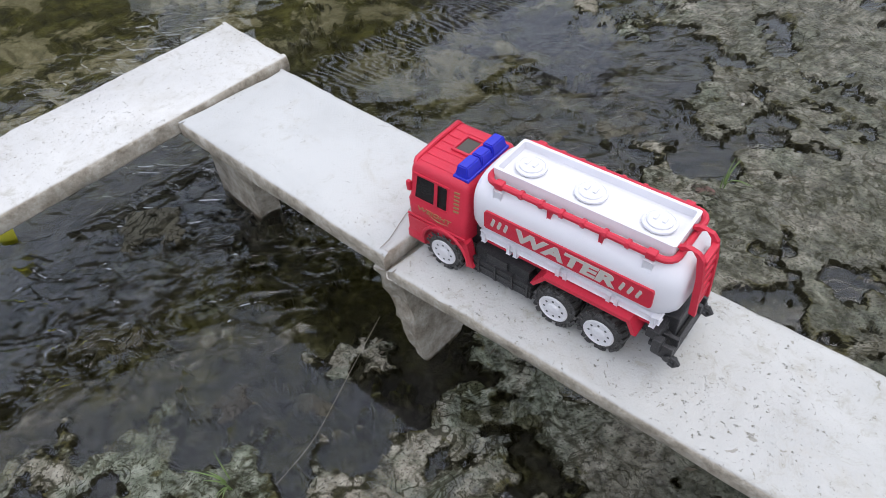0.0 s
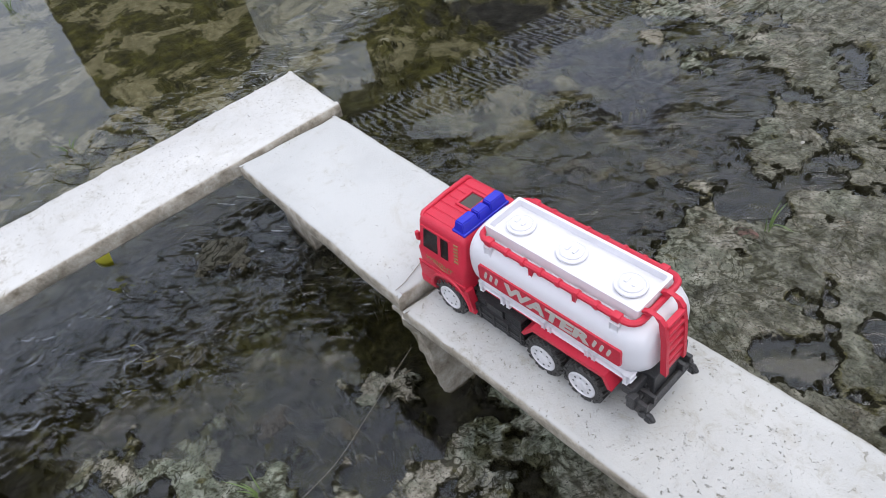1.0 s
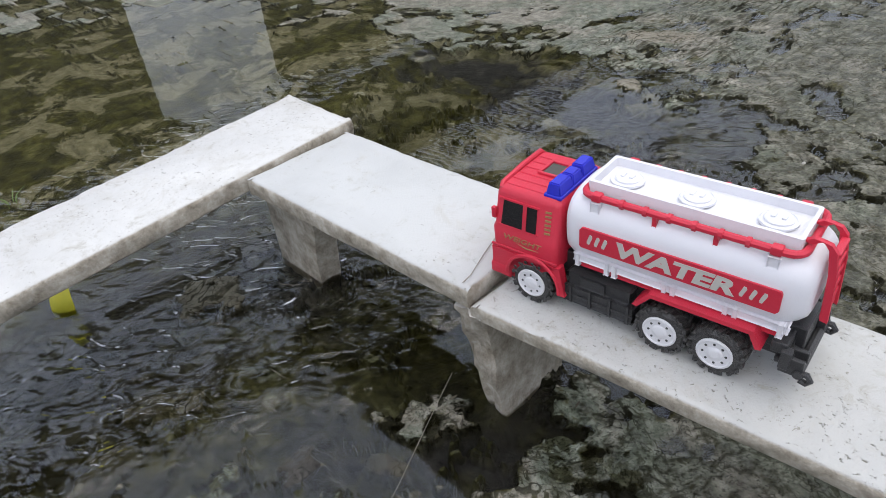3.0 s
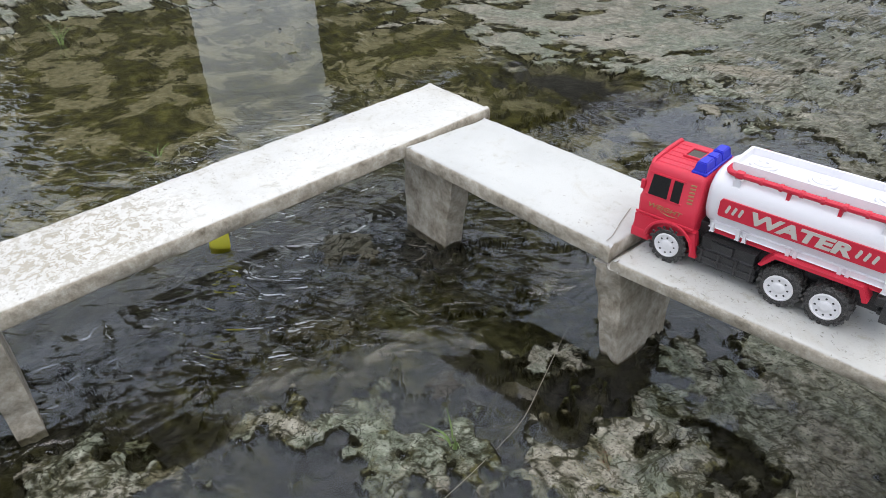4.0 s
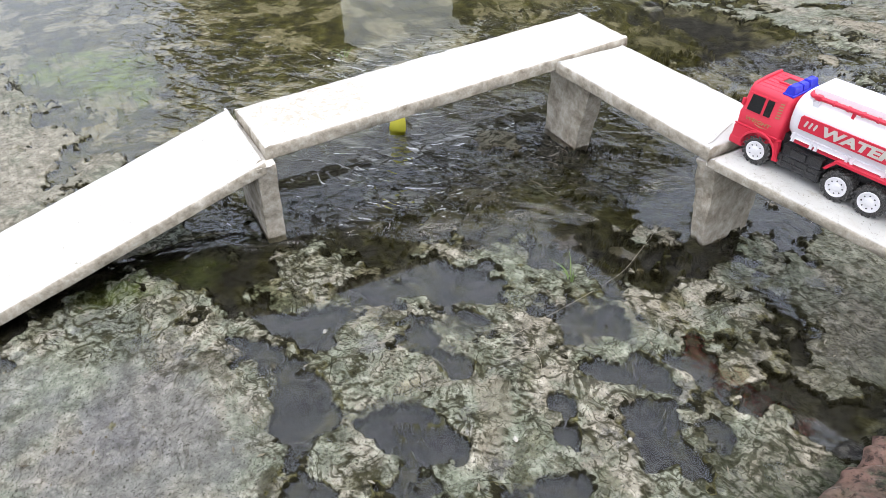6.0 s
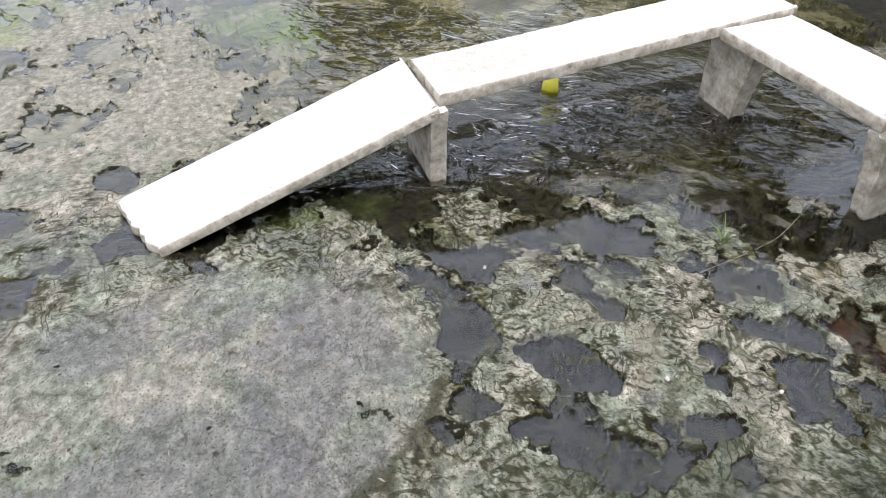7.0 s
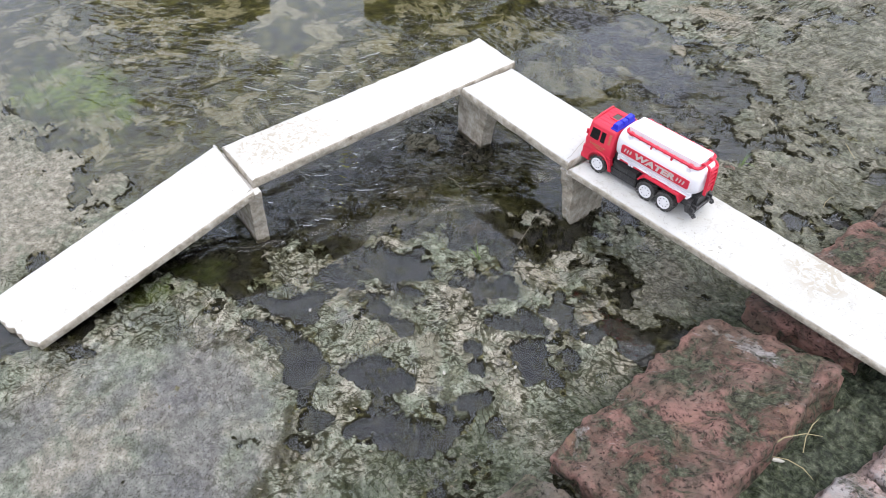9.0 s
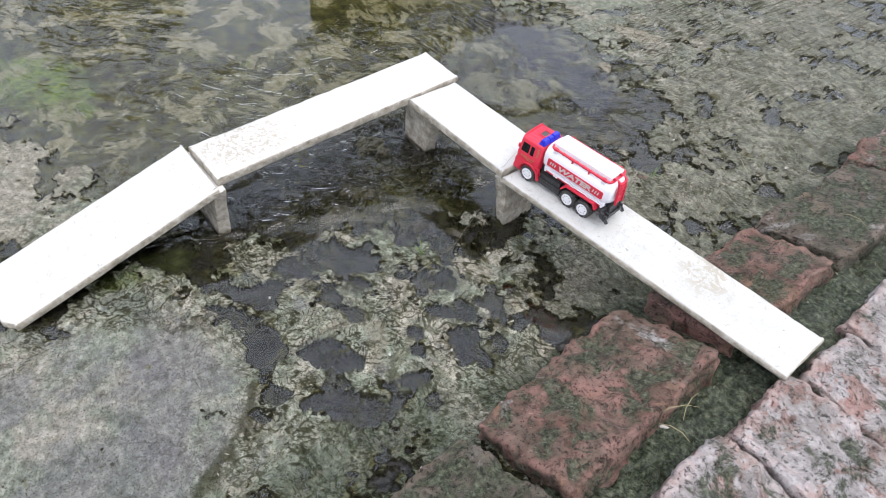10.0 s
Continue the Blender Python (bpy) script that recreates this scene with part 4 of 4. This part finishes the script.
for s in (-1, 1):
    def side(x, z, proud):
        return (x, s * (21.0 - (z - 34.6) / 14.4 * 2.4 + proud), z)
    for x0, x1, lean in ((-16.0, -5.2, 1.0), (-3.4, 1.4, 0.0)):
        rim = [side(x0, 35.6, 0.35), side(x1, 35.6, 0.35), side(x1, 47.0, 0.35), side(x0 + lean, 47.0, 0.35)]
        back = [(p[0], p[1] - s * 1.5, p[2]) for p in rim]
        part("side_window", loft([back, rim]), GLASS, cab, "black side window")
    part("window_post", loft([[side(-5.2, 35.2, -0.8), side(-3.4, 35.2, -0.8), side(-3.4, 47.4, -0.8), side(-5.2, 47.4, -0.8)],
                              [side(-5.2, 35.2, 0.7), side(-3.4, 35.2, 0.7), side(-3.4, 47.4, 0.7), side(-5.2, 47.4, 0.7)]]), RED, cab)
    for z0, z1 in ((34.8, 35.6), (47.0, 47.8)):
        part("window_trim", loft([[side(-17.2, z0, -0.8), side(2.6, z0, -0.8), side(2.6, z1, -0.8), side(-17.2, z1, -0.8)],
                                  [side(-17.2, z0, 0.6), side(2.6, z0, 0.6), side(2.6, z1, 0.6), side(-17.2, z1, 0.6)]]), RED, cab)
    for i in range(6):
        z = 37.0 + 1.9 * i
        part("vent_slot", loft([[side(5.4, z, -0.5), side(8.2, z + 0.3, -0.5), side(8.2, z + 1.1, -0.5), side(5.4, z + 0.8, -0.5)],
                                [side(5.4, z, 0.3), side(8.2, z + 0.3, 0.3), side(8.2, z + 1.1, 0.3), side(5.4, z + 0.8, 0.3)]]), GOLD, cab, "dull gold vent slot")
    part("mirror", rbox(-20.8, -18.6, min(s * 19.4, s * 21.4), max(s * 19.4, s * 21.4), 37.2, 42.6, 0.5), RED, cab, smooth=40)
words = lettering("WEIGHT", 19.0, 2.6, 0.25, 0.25, 0.01)
for v in words.verts:
    v.co.x, v.co.y, v.co.z = v.co.x - 14.0, v.co.y - 21.98, v.co.z + 29.2 - 0.02 * v.co.x
part("door_lettering", words, GOLD, cab, "dull gold raised word on the door")
part("swoosh", tube([(-8, -22.0, 28.4), (-3, -22.0, 27.2), (3, -22.0, 27.6)], [0.05, 0.4, 0.05], 6), GOLD, cab)
part("windscreen", loft([[(-19.0, -16.8, 35.8), (-19.0, 16.8, 35.8), (-18.4, 15.0, 48.2), (-18.4, -15.0, 48.2)],
                         [(-20.5, -17.0, 35.8), (-20.5, 17.0, 35.8), (-20.0, 15.2, 48.2), (-20.0, -15.2, 48.2)]]), GLASS, cab, "black windscreen")

# beacon bar
beacon = part("beacon_bar", rbox(2.6, 10.8, -16.2, 13.6, 52.0, 53.6, 0.4), BLUE, lorry, "translucent blue beacon bar on the roof")
for y0, y1, top in ((-15.6, -5.0, 58.6), (-5.4, 2.8, 58.2), (2.4, 13.0, 58.6)):
    lens = loft([[(3.2, y0, 53.4), (10.2, y0, 53.4), (10.2, y1, 53.4), (3.2, y1, 53.4)],
                 [(4.2, y0 + 0.9, top), (9.2, y0 + 0.9, top), (9.2, y1 - 0.9, top), (4.2, y1 - 0.9, top)]])
    bmesh.ops.bevel(lens, geom=lens.edges[:], offset=0.5, segments=2, affect="EDGES")
    part("beacon_lens", lens, BLUE, beacon, smooth=40)


# tank
def oval(x, f, n=48, power=2.9, hw=19.2, hh=16.2, zc=42.0):
    pts = []
    for j in range(n):
        a = 2 * math.pi * j / n
        c, s = math.cos(a), math.sin(a)
        pts.append((x, (hw - f) * math.copysign(abs(c) ** (2 / power), c), zc + (hh - f) * math.copysign(abs(s) ** (2 / power), s)))
    return pts


tank = part("tank", loft([oval(13.0, 5.0), oval(13.4, 3.0), oval(14.6, 1.2), oval(17.0, 0.1), oval(20, 0), oval(96.0, 0), oval(98.5, 0.4), oval(102.5, 2.6), oval(104.6, 4.6), oval(105.2, 6.6)]), WHITE, lorry,
            "glossy white plastic tank", smooth=35)
rim = [((20.0, 98.0), 11.6, 56.0), ((20.0, 98.0), 11.4, 62.4), ((21.4, 96.6), 10.0, 62.4), ((21.6, 96.4), 9.8, 58.8)]
part("top_tray", loft([rounded(a, b, h, 1.0, z, 4) for (a, b), h, z in rim]), WHITE, tank, "white tray with raised rim", smooth=40)
for x in (31.0, 58.5, 87.0):
    hatch = join(loft([[(x + r * math.cos(2 * math.pi * j / 28), r * 0.95 * math.sin(2 * math.pi * j / 28), z) for j in range(28)]
                       for r, z in ((6.6, 59.4), (6.6, 60.3), (5.9, 60.6), (5.6, 60.3), (5.0, 60.3), (5.0, 61.0), (4.4, 61.4), (0.6, 61.5))]))
    lid = part("hatch", hatch, WHITE, tank, "round white filler hatch", smooth=30)
    part("hatch_grip", join(rbox(x - 2.6, x - 1.0, -1.6, 1.6, 61.3, 62.2, 0.3), rbox(x + 1.0, x + 2.6, -1.6, 1.6, 61.3, 62.2, 0.3)), WHITE, lid)
loop = []
for cx, cy, start in ((95.0, 10.6, 0), (24.0, 10.6, 90), (24.0, -10.6, 180), (95.0, -10.6, 270)):
    loop += [(cx + 4.6 * math.cos(radians(start + 22.5 * j)), cy + 4.6 * math.sin(radians(start + 22.5 * j)), 58.4) for j in range(5)]
rail = part("hand_rail", tube(loop, 1.45, 8, True), RED, lorry, "red rail round the tank top", smooth=True)
for s in (-1, 1):
    for x in (26.2, 91.6):
        part("rail_clamp", rbox(x - 2.0, x + 2.0, min(s * 13.4, s * 17.0), max(s * 13.4, s * 17.0), 56.9, 60.3, 0.7), RED, rail, smooth=40)
        part("rail_foot", rbox(x - 1.8, x + 1.8, s * 13.6, s * 17.0, 52.0, 56.6, 0.5), WHITE, rail)
    for i in range(6):
        x = 36.5 + i * 9.2
        part("rail_collar", loft([[(x + dx, s * 15.2 + 1.95 * math.cos(a), 58.4 + 1.95 * math.sin(a)) for a in [j * math.pi / 4 for j in range(8)]] for dx in (-0.7, 0.7)]), RED, rail)
    part("rail_post", rbox(49.0, 50.6, s * 14.4, s * 16.2, 52.0, 58.0, 0.3), RED, rail)
    part("rail_post", rbox(71.4, 73.0, s * 14.4, s * 16.2, 52.0, 58.0, 0.3), RED, rail)
    # painted side panel and sill
    panel = part("side_panel", join(extrude_y([(21.4, 37.2), (21.4, 44.6), (22.4, 46.0), (96.6, 46.0), (97.2, 44.8), (97.2, 37.6), (96.2, 36.4), (22.2, 36.4)], s * 18.2, s * 20.0)), RED, tank,
                 "red panel with raised silver letters", smooth=30)
    if s < 0:
        word = lettering("WATER", 45.0, 6.9, 0.3, 0.18, 0.045)
        for v in word.verts:
            v.co += Vector((37.4, -19.95, 37.7))
        part("letters", word, SILVER, panel, "silver word on the red panel")
    for i in range(6):
        x = (25.0 + 3.2 * i) if i < 3 else (84.0 + 3.4 * (i - 3))
        dash = [(x, 39.2), (x + 0.9, 39.0), (x + 2.2, 42.6), (x + 1.9, 43.5), (x + 1.0, 43.7), (x - 0.2, 40.0)]
        part("dash", extrude_y(dash, s * 19.6, s * 20.25), SILVER, panel)
    sill = part("sill", rbox(18.4, 100.8, s * 15.0, s * 18.0, 28.0, 31.2, 0.6), WHITE, tank)
    for x in (20.0, 33.0, 36.4, 57.0, 60.4, 80.0, 83.4, 98.8):
        part("sill_lug", rbox(x - 0.8, x + 0.8, s * 16.6, s * 18.8, 25.8, 31.6, 0.4), WHITE, sill)
    part("skirt", rbox(20.0, 98.0, s * 14.0, s * 17.0, 24.8, 27.6, 0.3), RED, lorry, "red strip under the sill")
    # rear mudguard
    prof = [(46.4, 19.4), (52.6, 27.2), (91.4, 27.4), (95.0, 20.2), (93.0, 19.8), (90.2, 25.6), (53.6, 25.4), (48.2, 18.8)]
    part("mudguard", extrude_y(prof, s * 10.0, s * 22.2), RED, lorry, "long red mudguard over the rear wheels")

# chassis
part("chassis", join(rbox(-14, 106, -9, 9, 9.0, 25.0, 0.5), rbox(10, 100, -13, 13, 16.0, 26.5, 0.5)), BLACK, lorry)
for s in (-1, 1):
    box = part("side_box", rbox(15.5, 46.0, s * 13.0, s * 20.0, 6.6, 14.6, 0.6), BLACK, lorry, "black side box between the axles")
    part("box_top", rbox(16.5, 44.0, s * 12.0, s * 18.6, 14.4, 21.5, 0.8), BLACK, box)
    for x in (18.0, 27.0, 36.0, 44.0):
        part("box_rib", rbox(x - 0.6, x + 0.6, s * 13.0, s * 20.7, 6.4, 15.2, 0.2), BLACK, box)
    part("box_strap", rbox(15.0, 46.4, s * 19.4, s * 20.5, 9.6, 11.0, 0.2), BLACK, box)
    part("battery", rbox(22.0, 33.0, s * 17.8, s * 19.4, 15.4, 20.4, 0.4), BLACK, box)

# wheels
wheel = new("wheel")
tyre_bm = ring_y(0, 0, 10.0, -4.6, 4.6, 32, 1.4)
for j in range(18):
    for s in (-1, 1):
        a = 2 * math.pi * (j + (0.5 if s > 0 else 0)) / 18
        lug = rbox(9.2, 10.75, 0.5 if s > 0 else -4.7, 4.7 if s > 0 else -0.5, -0.85, 0.85, 0.25, 1)
        bmesh.ops.rotate(lug, verts=lug.verts[:], matrix=Matrix.Rotation(0.35 * s, 3, "X"))
        bmesh.ops.rotate(lug, verts=lug.verts[:], matrix=Matrix.Rotation(a, 3, "Y"))
        tyre_bm = join(tyre_bm, lug)
    if j % 2 == 0:
        a = 2 * math.pi * j / 18
        lug = rbox(7.6, 10.2, -4.95, -4.2, -0.8, 0.8, 0.2, 1)
        bmesh.ops.rotate(lug, verts=lug.verts[:], matrix=Matrix.Rotation(a, 3, "Y"))
        tyre_bm = join(tyre_bm, lug)
part("tyre", tyre_bm, RUBBER, wheel, "black knobbly plastic tyre")
circ = lambda r, y: [(r * math.cos(2 * math.pi * j / 28), y, r * math.sin(2 * math.pi * j / 28)) for j in range(28)]
hub = loft([circ(6.8, -3.6), circ(6.9, -5.1), circ(6.2, -5.4), circ(5.8, -4.95), circ(3.2, -4.9), circ(2.6, -5.4), circ(1.2, -5.6), circ(0.3, -5.6)])
rimob = part("rim", hub, RIM, wheel, "white wheel rim", smooth=35)
for j in range(8):
    a = 2 * math.pi * j / 8
    part("rim_hole", ring_y(4.4 * math.cos(a), 4.4 * math.sin(a), 0.55, -5.03, -4.6, 8), BLACK, rimob)
for x in (0.0, 58.5, 80.0):
    for s in (-1, 1):
        w = wheel if (x == 0.0 and s < 0) else copy_thing(wheel, Matrix.Identity(4))
        w.parent = lorry
        w.matrix_basis = pose(x, s * (18.4 if x == 0.0 else 17.4), 10.6, 0, 23 * x, 0 if s < 0 else 180)
part("axle", join(ring_y(0, 10.6, 1.6, -14, 14, 10), ring_y(58.5, 10.6, 1.6, -14, 14, 10), ring_y(80, 10.6, 1.6, -14, 14, 10)), BLACK, lorry)

# ladder and rear frame
ladder = new("ladder")
ladder.parent = lorry
tagged(ladder, "red ladder on the tank's rear end")
for y in (-8.4, 3.6):
    part("ladder_side", loft([[(p[0] + dx, y + dy, p[1] + dz) for dx, dy, dz in ((-1.3, -1.0, 0.3), (1.3, -1.0, -0.3), (1.3, 1.0, -0.3), (-1.3, 1.0, 0.3))]
                              for p in ((98.6, 60.6), (101.6, 62.4), (104.4, 62.0), (106.6, 59.4), (108.2, 50.0), (109.4, 31.0))]), RED, ladder, smooth=30)
for i in range(5):
    f = i / 4
    part("rung", rbox(106.2 + 2.0 * f, 108.8 + 1.0 * f, -8.0, 3.2, 56.4 - 19.6 * f, 58.6 - 19.6 * f, 0.5), RED, ladder)
part("ladder_foot", rbox(107.6, 109.6, -8.0, 3.2, 31.4, 34.6, 0.4), RED, ladder)
frame_ob = part("rear_frame", join(rbox(97, 102.5, -18.5, 15.5, 18.6, 23.5, 0.6), rbox(99, 104.5, -18.5, 15.5, 14.4, 16.6, 0.5), rbox(98, 103, -10.5, 7.5, 11.0, 19.0, 0.5)), BLACK, lorry, "black rear frame with tow bar")
part("tow_bar", tube([(107.6, -19.6, 12.6), (107.6, 15.6, 12.6)], 1.7, 8), BLACK, frame_ob, smooth=True)
for y in (-17.6, -12.0, 8.6, 13.8):
    part("bar_arm", rbox(101, 109.0, y - 1.0, y + 1.0, 10.8, 18.2, 0.4), BLACK, frame_ob)
for y in (-17.6, 13.6):
    part("tow_hook", tube([(106, y, 12), (110.6, y, 12.6), (111.8, y, 10.6), (110.6, y, 8.8), (108.4, y, 9.4)], 1.25, 7), BLACK, frame_ob, smooth=True)
part("light_bracket", rbox(101, 104.6, -20.8, -17.0, 14.0, 22.0, 0.5), BLACK, frame_ob)
part("light_bracket", rbox(101, 104.6, 14.0, 17.8, 14.0, 22.0, 0.5), BLACK, frame_ob)


# ---- small things on the bed ----
def rest(x, y):
    return float(lie(np.array([x]), np.array([y]))[0][0])


leaf = bmesh.new()
rows = []
for i in range(7):
    f = i / 6
    w = (0.0074, 0.0082, 0.0086, 0.0084, 0.0080, 0.0070, 0.0048)[i]
    rows.append([leaf.verts.new((s * w + 0.001 * math.sin(5 * f), 0.0030 * s * s + 0.0035 * (f - 0.4) ** 2 * 4, 0.0165 * f + 0.0016 * s)) for s in (-1, -0.5, 0, 0.5, 1)])
for a, b in zip(rows, rows[1:]):
    for i in range(4):
        leaf.faces.new((a[i], a[i + 1], b[i + 1], b[i]))
bmesh.ops.solidify(leaf, geom=leaf.faces[:], thickness=0.0004)
ob = part("fallen_leaf", leaf, LEAF, None, smooth=True)
tagged(ob, "curled yellow fallen leaf standing at the water's edge", "leaf")
ob.matrix_world = pose(-0.2760, -0.1365, -0.0045, -12, 6, 38) @ Matrix.Diagonal((1.05, 1.05, 1.25, 1))

rng = random.Random(4)


def grass(x, y, count, tall, label):
    bm = None
    z = max(rest(x, y), 0.0)
    for i in range(count):
        a, lean, h = rng.uniform(0, 6.28), rng.uniform(0.2, 0.9), tall * rng.uniform(0.5, 1.0)
        bx, by = 0.003 * math.cos(a), 0.003 * math.sin(a)
        pts = [(bx + lean * h * f * f * math.cos(a), by + lean * h * f * f * math.sin(a), h * (f - 0.35 * lean * f * f)) for f in (0, 0.25, 0.5, 0.75, 1.0)]
        blade = tube(pts, [0.0004, 0.0005, 0.00045, 0.0003, 0.0001], 4)
        bm = join(bm, blade) if bm else blade
    ob = part("grass_tuft", bm, BLADE, None, smooth=True)
    ob.matrix_world = pose(x, y, z - 0.001)
    return tagged(ob, label, "grass", "grass tufts on the bed")


grass(0.055, 0.2345, 7, 0.032, "small green grass sprig growing from wet mud")
grass(-0.009, -0.1190, 8, 0.024, "tiny green grass tuft among algae crusts")
grass(-0.930, -0.080, 9, 0.05, "green grass tuft standing in the water")
grass(-0.470, -0.110, 5, 0.016, "low green shoots at the water's edge")

wire = []
for x, y in ((-0.034, 0.000), (-0.022, -0.026), (-0.010, -0.052), (0.001, -0.077), (0.006, -0.100), (0.010, -0.125), (0.013, -0.150), (0.0165, -0.180), (0.0195, -0.202),
             (0.0270, -0.2110), (0.0330, -0.2030), (0.0330, -0.1880), (0.0420, -0.1850), (0.0570, -0.1930)):
    wire.append((x, y, max(rest(x, y), 0.0) + 0.0012))
smooth_pts = []
for i in range(len(wire) - 1):
    p0, p1, p2, p3 = (Vector(wire[max(0, min(len(wire) - 1, i + d))]) for d in (-1, 0, 1, 2))
    for j in range(6):
        f = j / 6
        smooth_pts.append(0.5 * ((2 * p1) + (p2 - p0) * f + (2 * p0 - 5 * p1 + 4 * p2 - p3) * f * f + (3 * p1 - p0 - 3 * p2 + p3) * f ** 3))
tagged(part("thread", tube(smooth_pts, 0.00016, 5), THREAD, None, smooth=True), "thin pale thread lying across the water and the mud", "thread")
tagged(part("thread", tube([(-0.0205, 0.0290, 0.0862), (-0.0150, 0.0130, 0.0864), (-0.0085, -0.0030, 0.0866), (-0.0075, -0.0095, 0.0866)], 0.00022, 5), THREAD), "fine thread lying across the marble joint", "thread")

for x, y in ((0.1195, -0.176), (0.0860, -0.2330), (-0.052, -0.2980), (0.155, 0.420), (0.020, 0.330)):
    bm = bmesh.new()
    bmesh.ops.create_icosphere(bm, subdivisions=2, radius=1.0)
    for v in bm.verts:
        v.co *= 1 + 0.35 * noise.noise(v.co * 1.3 + Vector((x * 90, y * 90, 0)))
        v.co = Vector((v.co.x * 0.0018, v.co.y * 0.0013, v.co.z * 0.0010))
    ob = part("pebble", bm, PEBBLE, None, smooth=True)
    ob.matrix_world = pose(x, y, max(rest(x, y), -0.0005) + 0.0006, 0, 0, x * 4000)
    tagged(ob, "small pale pebble lying on wet mud", "pebble", "pale pebbles")

for x, y, long, wide, turn, material, name, label, group in (
        (0.319, -0.088, 0.0060, 0.0016, 40, PEBBLE, "straw_scrap", "short pale scrap of straw on dark moss", "pale scraps"),
        (0.205, -0.282, 0.0075, 0.0018, 75, PEBBLE, "straw_scrap", "short pale scrap of straw beside a brick", "pale scraps"),
        (0.049, 0.221, 0.0085, 0.0050, 15, BRICK_OLD, "brick_chip", "small red chip of brick on wet mud", "brick chips"),
        (0.060, 0.214, 0.0045, 0.0030, 70, BRICK_OLD, "brick_chip", "small red chip of brick on wet mud", "brick chips")):
    bm = bmesh.new()
    bmesh.ops.create_icosphere(bm, subdivisions=2, radius=1.0)
    for v in bm.verts:
        v.co *= 1 + 0.45 * noise.noise(v.co * 1.6 + Vector((x * 70, y * 70, 3)))
        v.co = Vector((v.co.x * long, v.co.y * wide, v.co.z * 0.0012))
    ob = part(name, bm, material, None, smooth=50)
    ob.matrix_world = pose(x, y, max(rest(x, y), 0.0) + 0.0008, 0, 0, turn)
    tagged(ob, label, name.replace("_", " "), group)

verts, faces = [], []
spots = np.array([(rng.uniform(-0.65, 0.36), rng.uniform(-0.66, 0.60)) for i in range(1500)])
for (x, y), z in zip(spots, lie(spots[:, 0], spots[:, 1])[0]):
    if z < 0.0008 or (0.19 < x < 0.315):
        continue
    a, l, w = rng.uniform(0, 6.28), rng.uniform(0.0008, 0.0034), rng.uniform(0.0005, 0.0011)
    c, s = math.cos(a), math.sin(a)
    k0 = len(verts)
    for u, v, hgt in ((-1, -0.3, 0), (0.1, -1, 0.0003), (1, 0.2, 0.0002), (-0.2, 1, 0.0004), (0, 0, 0.0013)):
        verts.append((x + c * u * l - s * v * w, y + s * u * l + c * v * w, z + 0.0003 + hgt))
    faces += [(k0, k0 + 1, k0 + 4), (k0 + 1, k0 + 2, k0 + 4), (k0 + 2, k0 + 3, k0 + 4), (k0 + 3, k0, k0 + 4), (k0 + 3, k0 + 2, k0 + 1, k0)]
me = bpy.data.meshes.new("litter")
me.from_pydata(verts, [], faces)
me.materials.append(LITTER)
tagged(new("litter", me), "scattered dark and pale flecks of plant litter on the mud", "litter", kind="stuff")

for i, (x, y, z, turn, l) in enumerate(((0.318, -0.075, 0.062, 70, 0.045), (0.322, -0.060, 0.060, 110, 0.036), (0.330, -0.090, 0.056, 20, 0.03), (0.285, 0.300, 0.075, 15, 0.03), (0.12, 0.36, 0.009, 150, 0.03), (0.16, 0.25, 0.012, 100, 0.025))):
    bm = tube([(-l / 2, 0, 0), (-l / 6, l * 0.06, 0.003), (l / 5, l * 0.02, 0.004), (l / 2, -l * 0.08, 0.001)], [0.0003, 0.0004, 0.0004, 0.0002], 5)
    ob = part("straw", bm, STRAW, None, smooth=True)
    ob.matrix_world = pose(x, y, z, 0, 0, turn)
    tagged(ob, "dry straw stalk lying between bricks and mud", "straw", "dry straws")


# ---- the yard beyond, seen in the water only: walls in one line, and a shed with a wide slatted eave ----
def block(name, y0, y1, z0, z1, material, label, category, x0=-4.1, x1=-3.9):
    return tagged(part(name, rbox(x0, x1, y0, y1, z0, z1), material), label, category, kind="structure")


block("wall_west", 0.15, 1.16, -0.05, 1.75, PLASTER, "dark weathered yard wall beyond the stream", "wall")
block("wall_white", 1.16, 2.0, -0.05, 1.56, LIME, "lime-washed house wall beyond the stream", "wall")
block("wall_north", 2.0, 8.0, -0.05, 2.36, PLASTER, "dark house wall beyond the stream", "wall")
block("trim", 2.0, 3.6, 1.50, 1.58, LIME, "pale board along the dark house wall", "trim", -3.9, -3.87)
eave = tagged(new("roof_north"), "dark slatted eave of a shed roof, open to the sky", "roof", kind="structure")
part("rafter_plate", rbox(-4.1, -3.80, 1.3, 7.6, 2.36, 2.38), SHEET, eave)
for i in range(110):
    y = 1.3 + 0.056 * i
    reach = -3.31 + 0.10 * ((i // 14) % 2)
    part("batten", rbox(-3.80, reach, y, y + 0.028, 2.36, 2.364), PLASTER, eave)
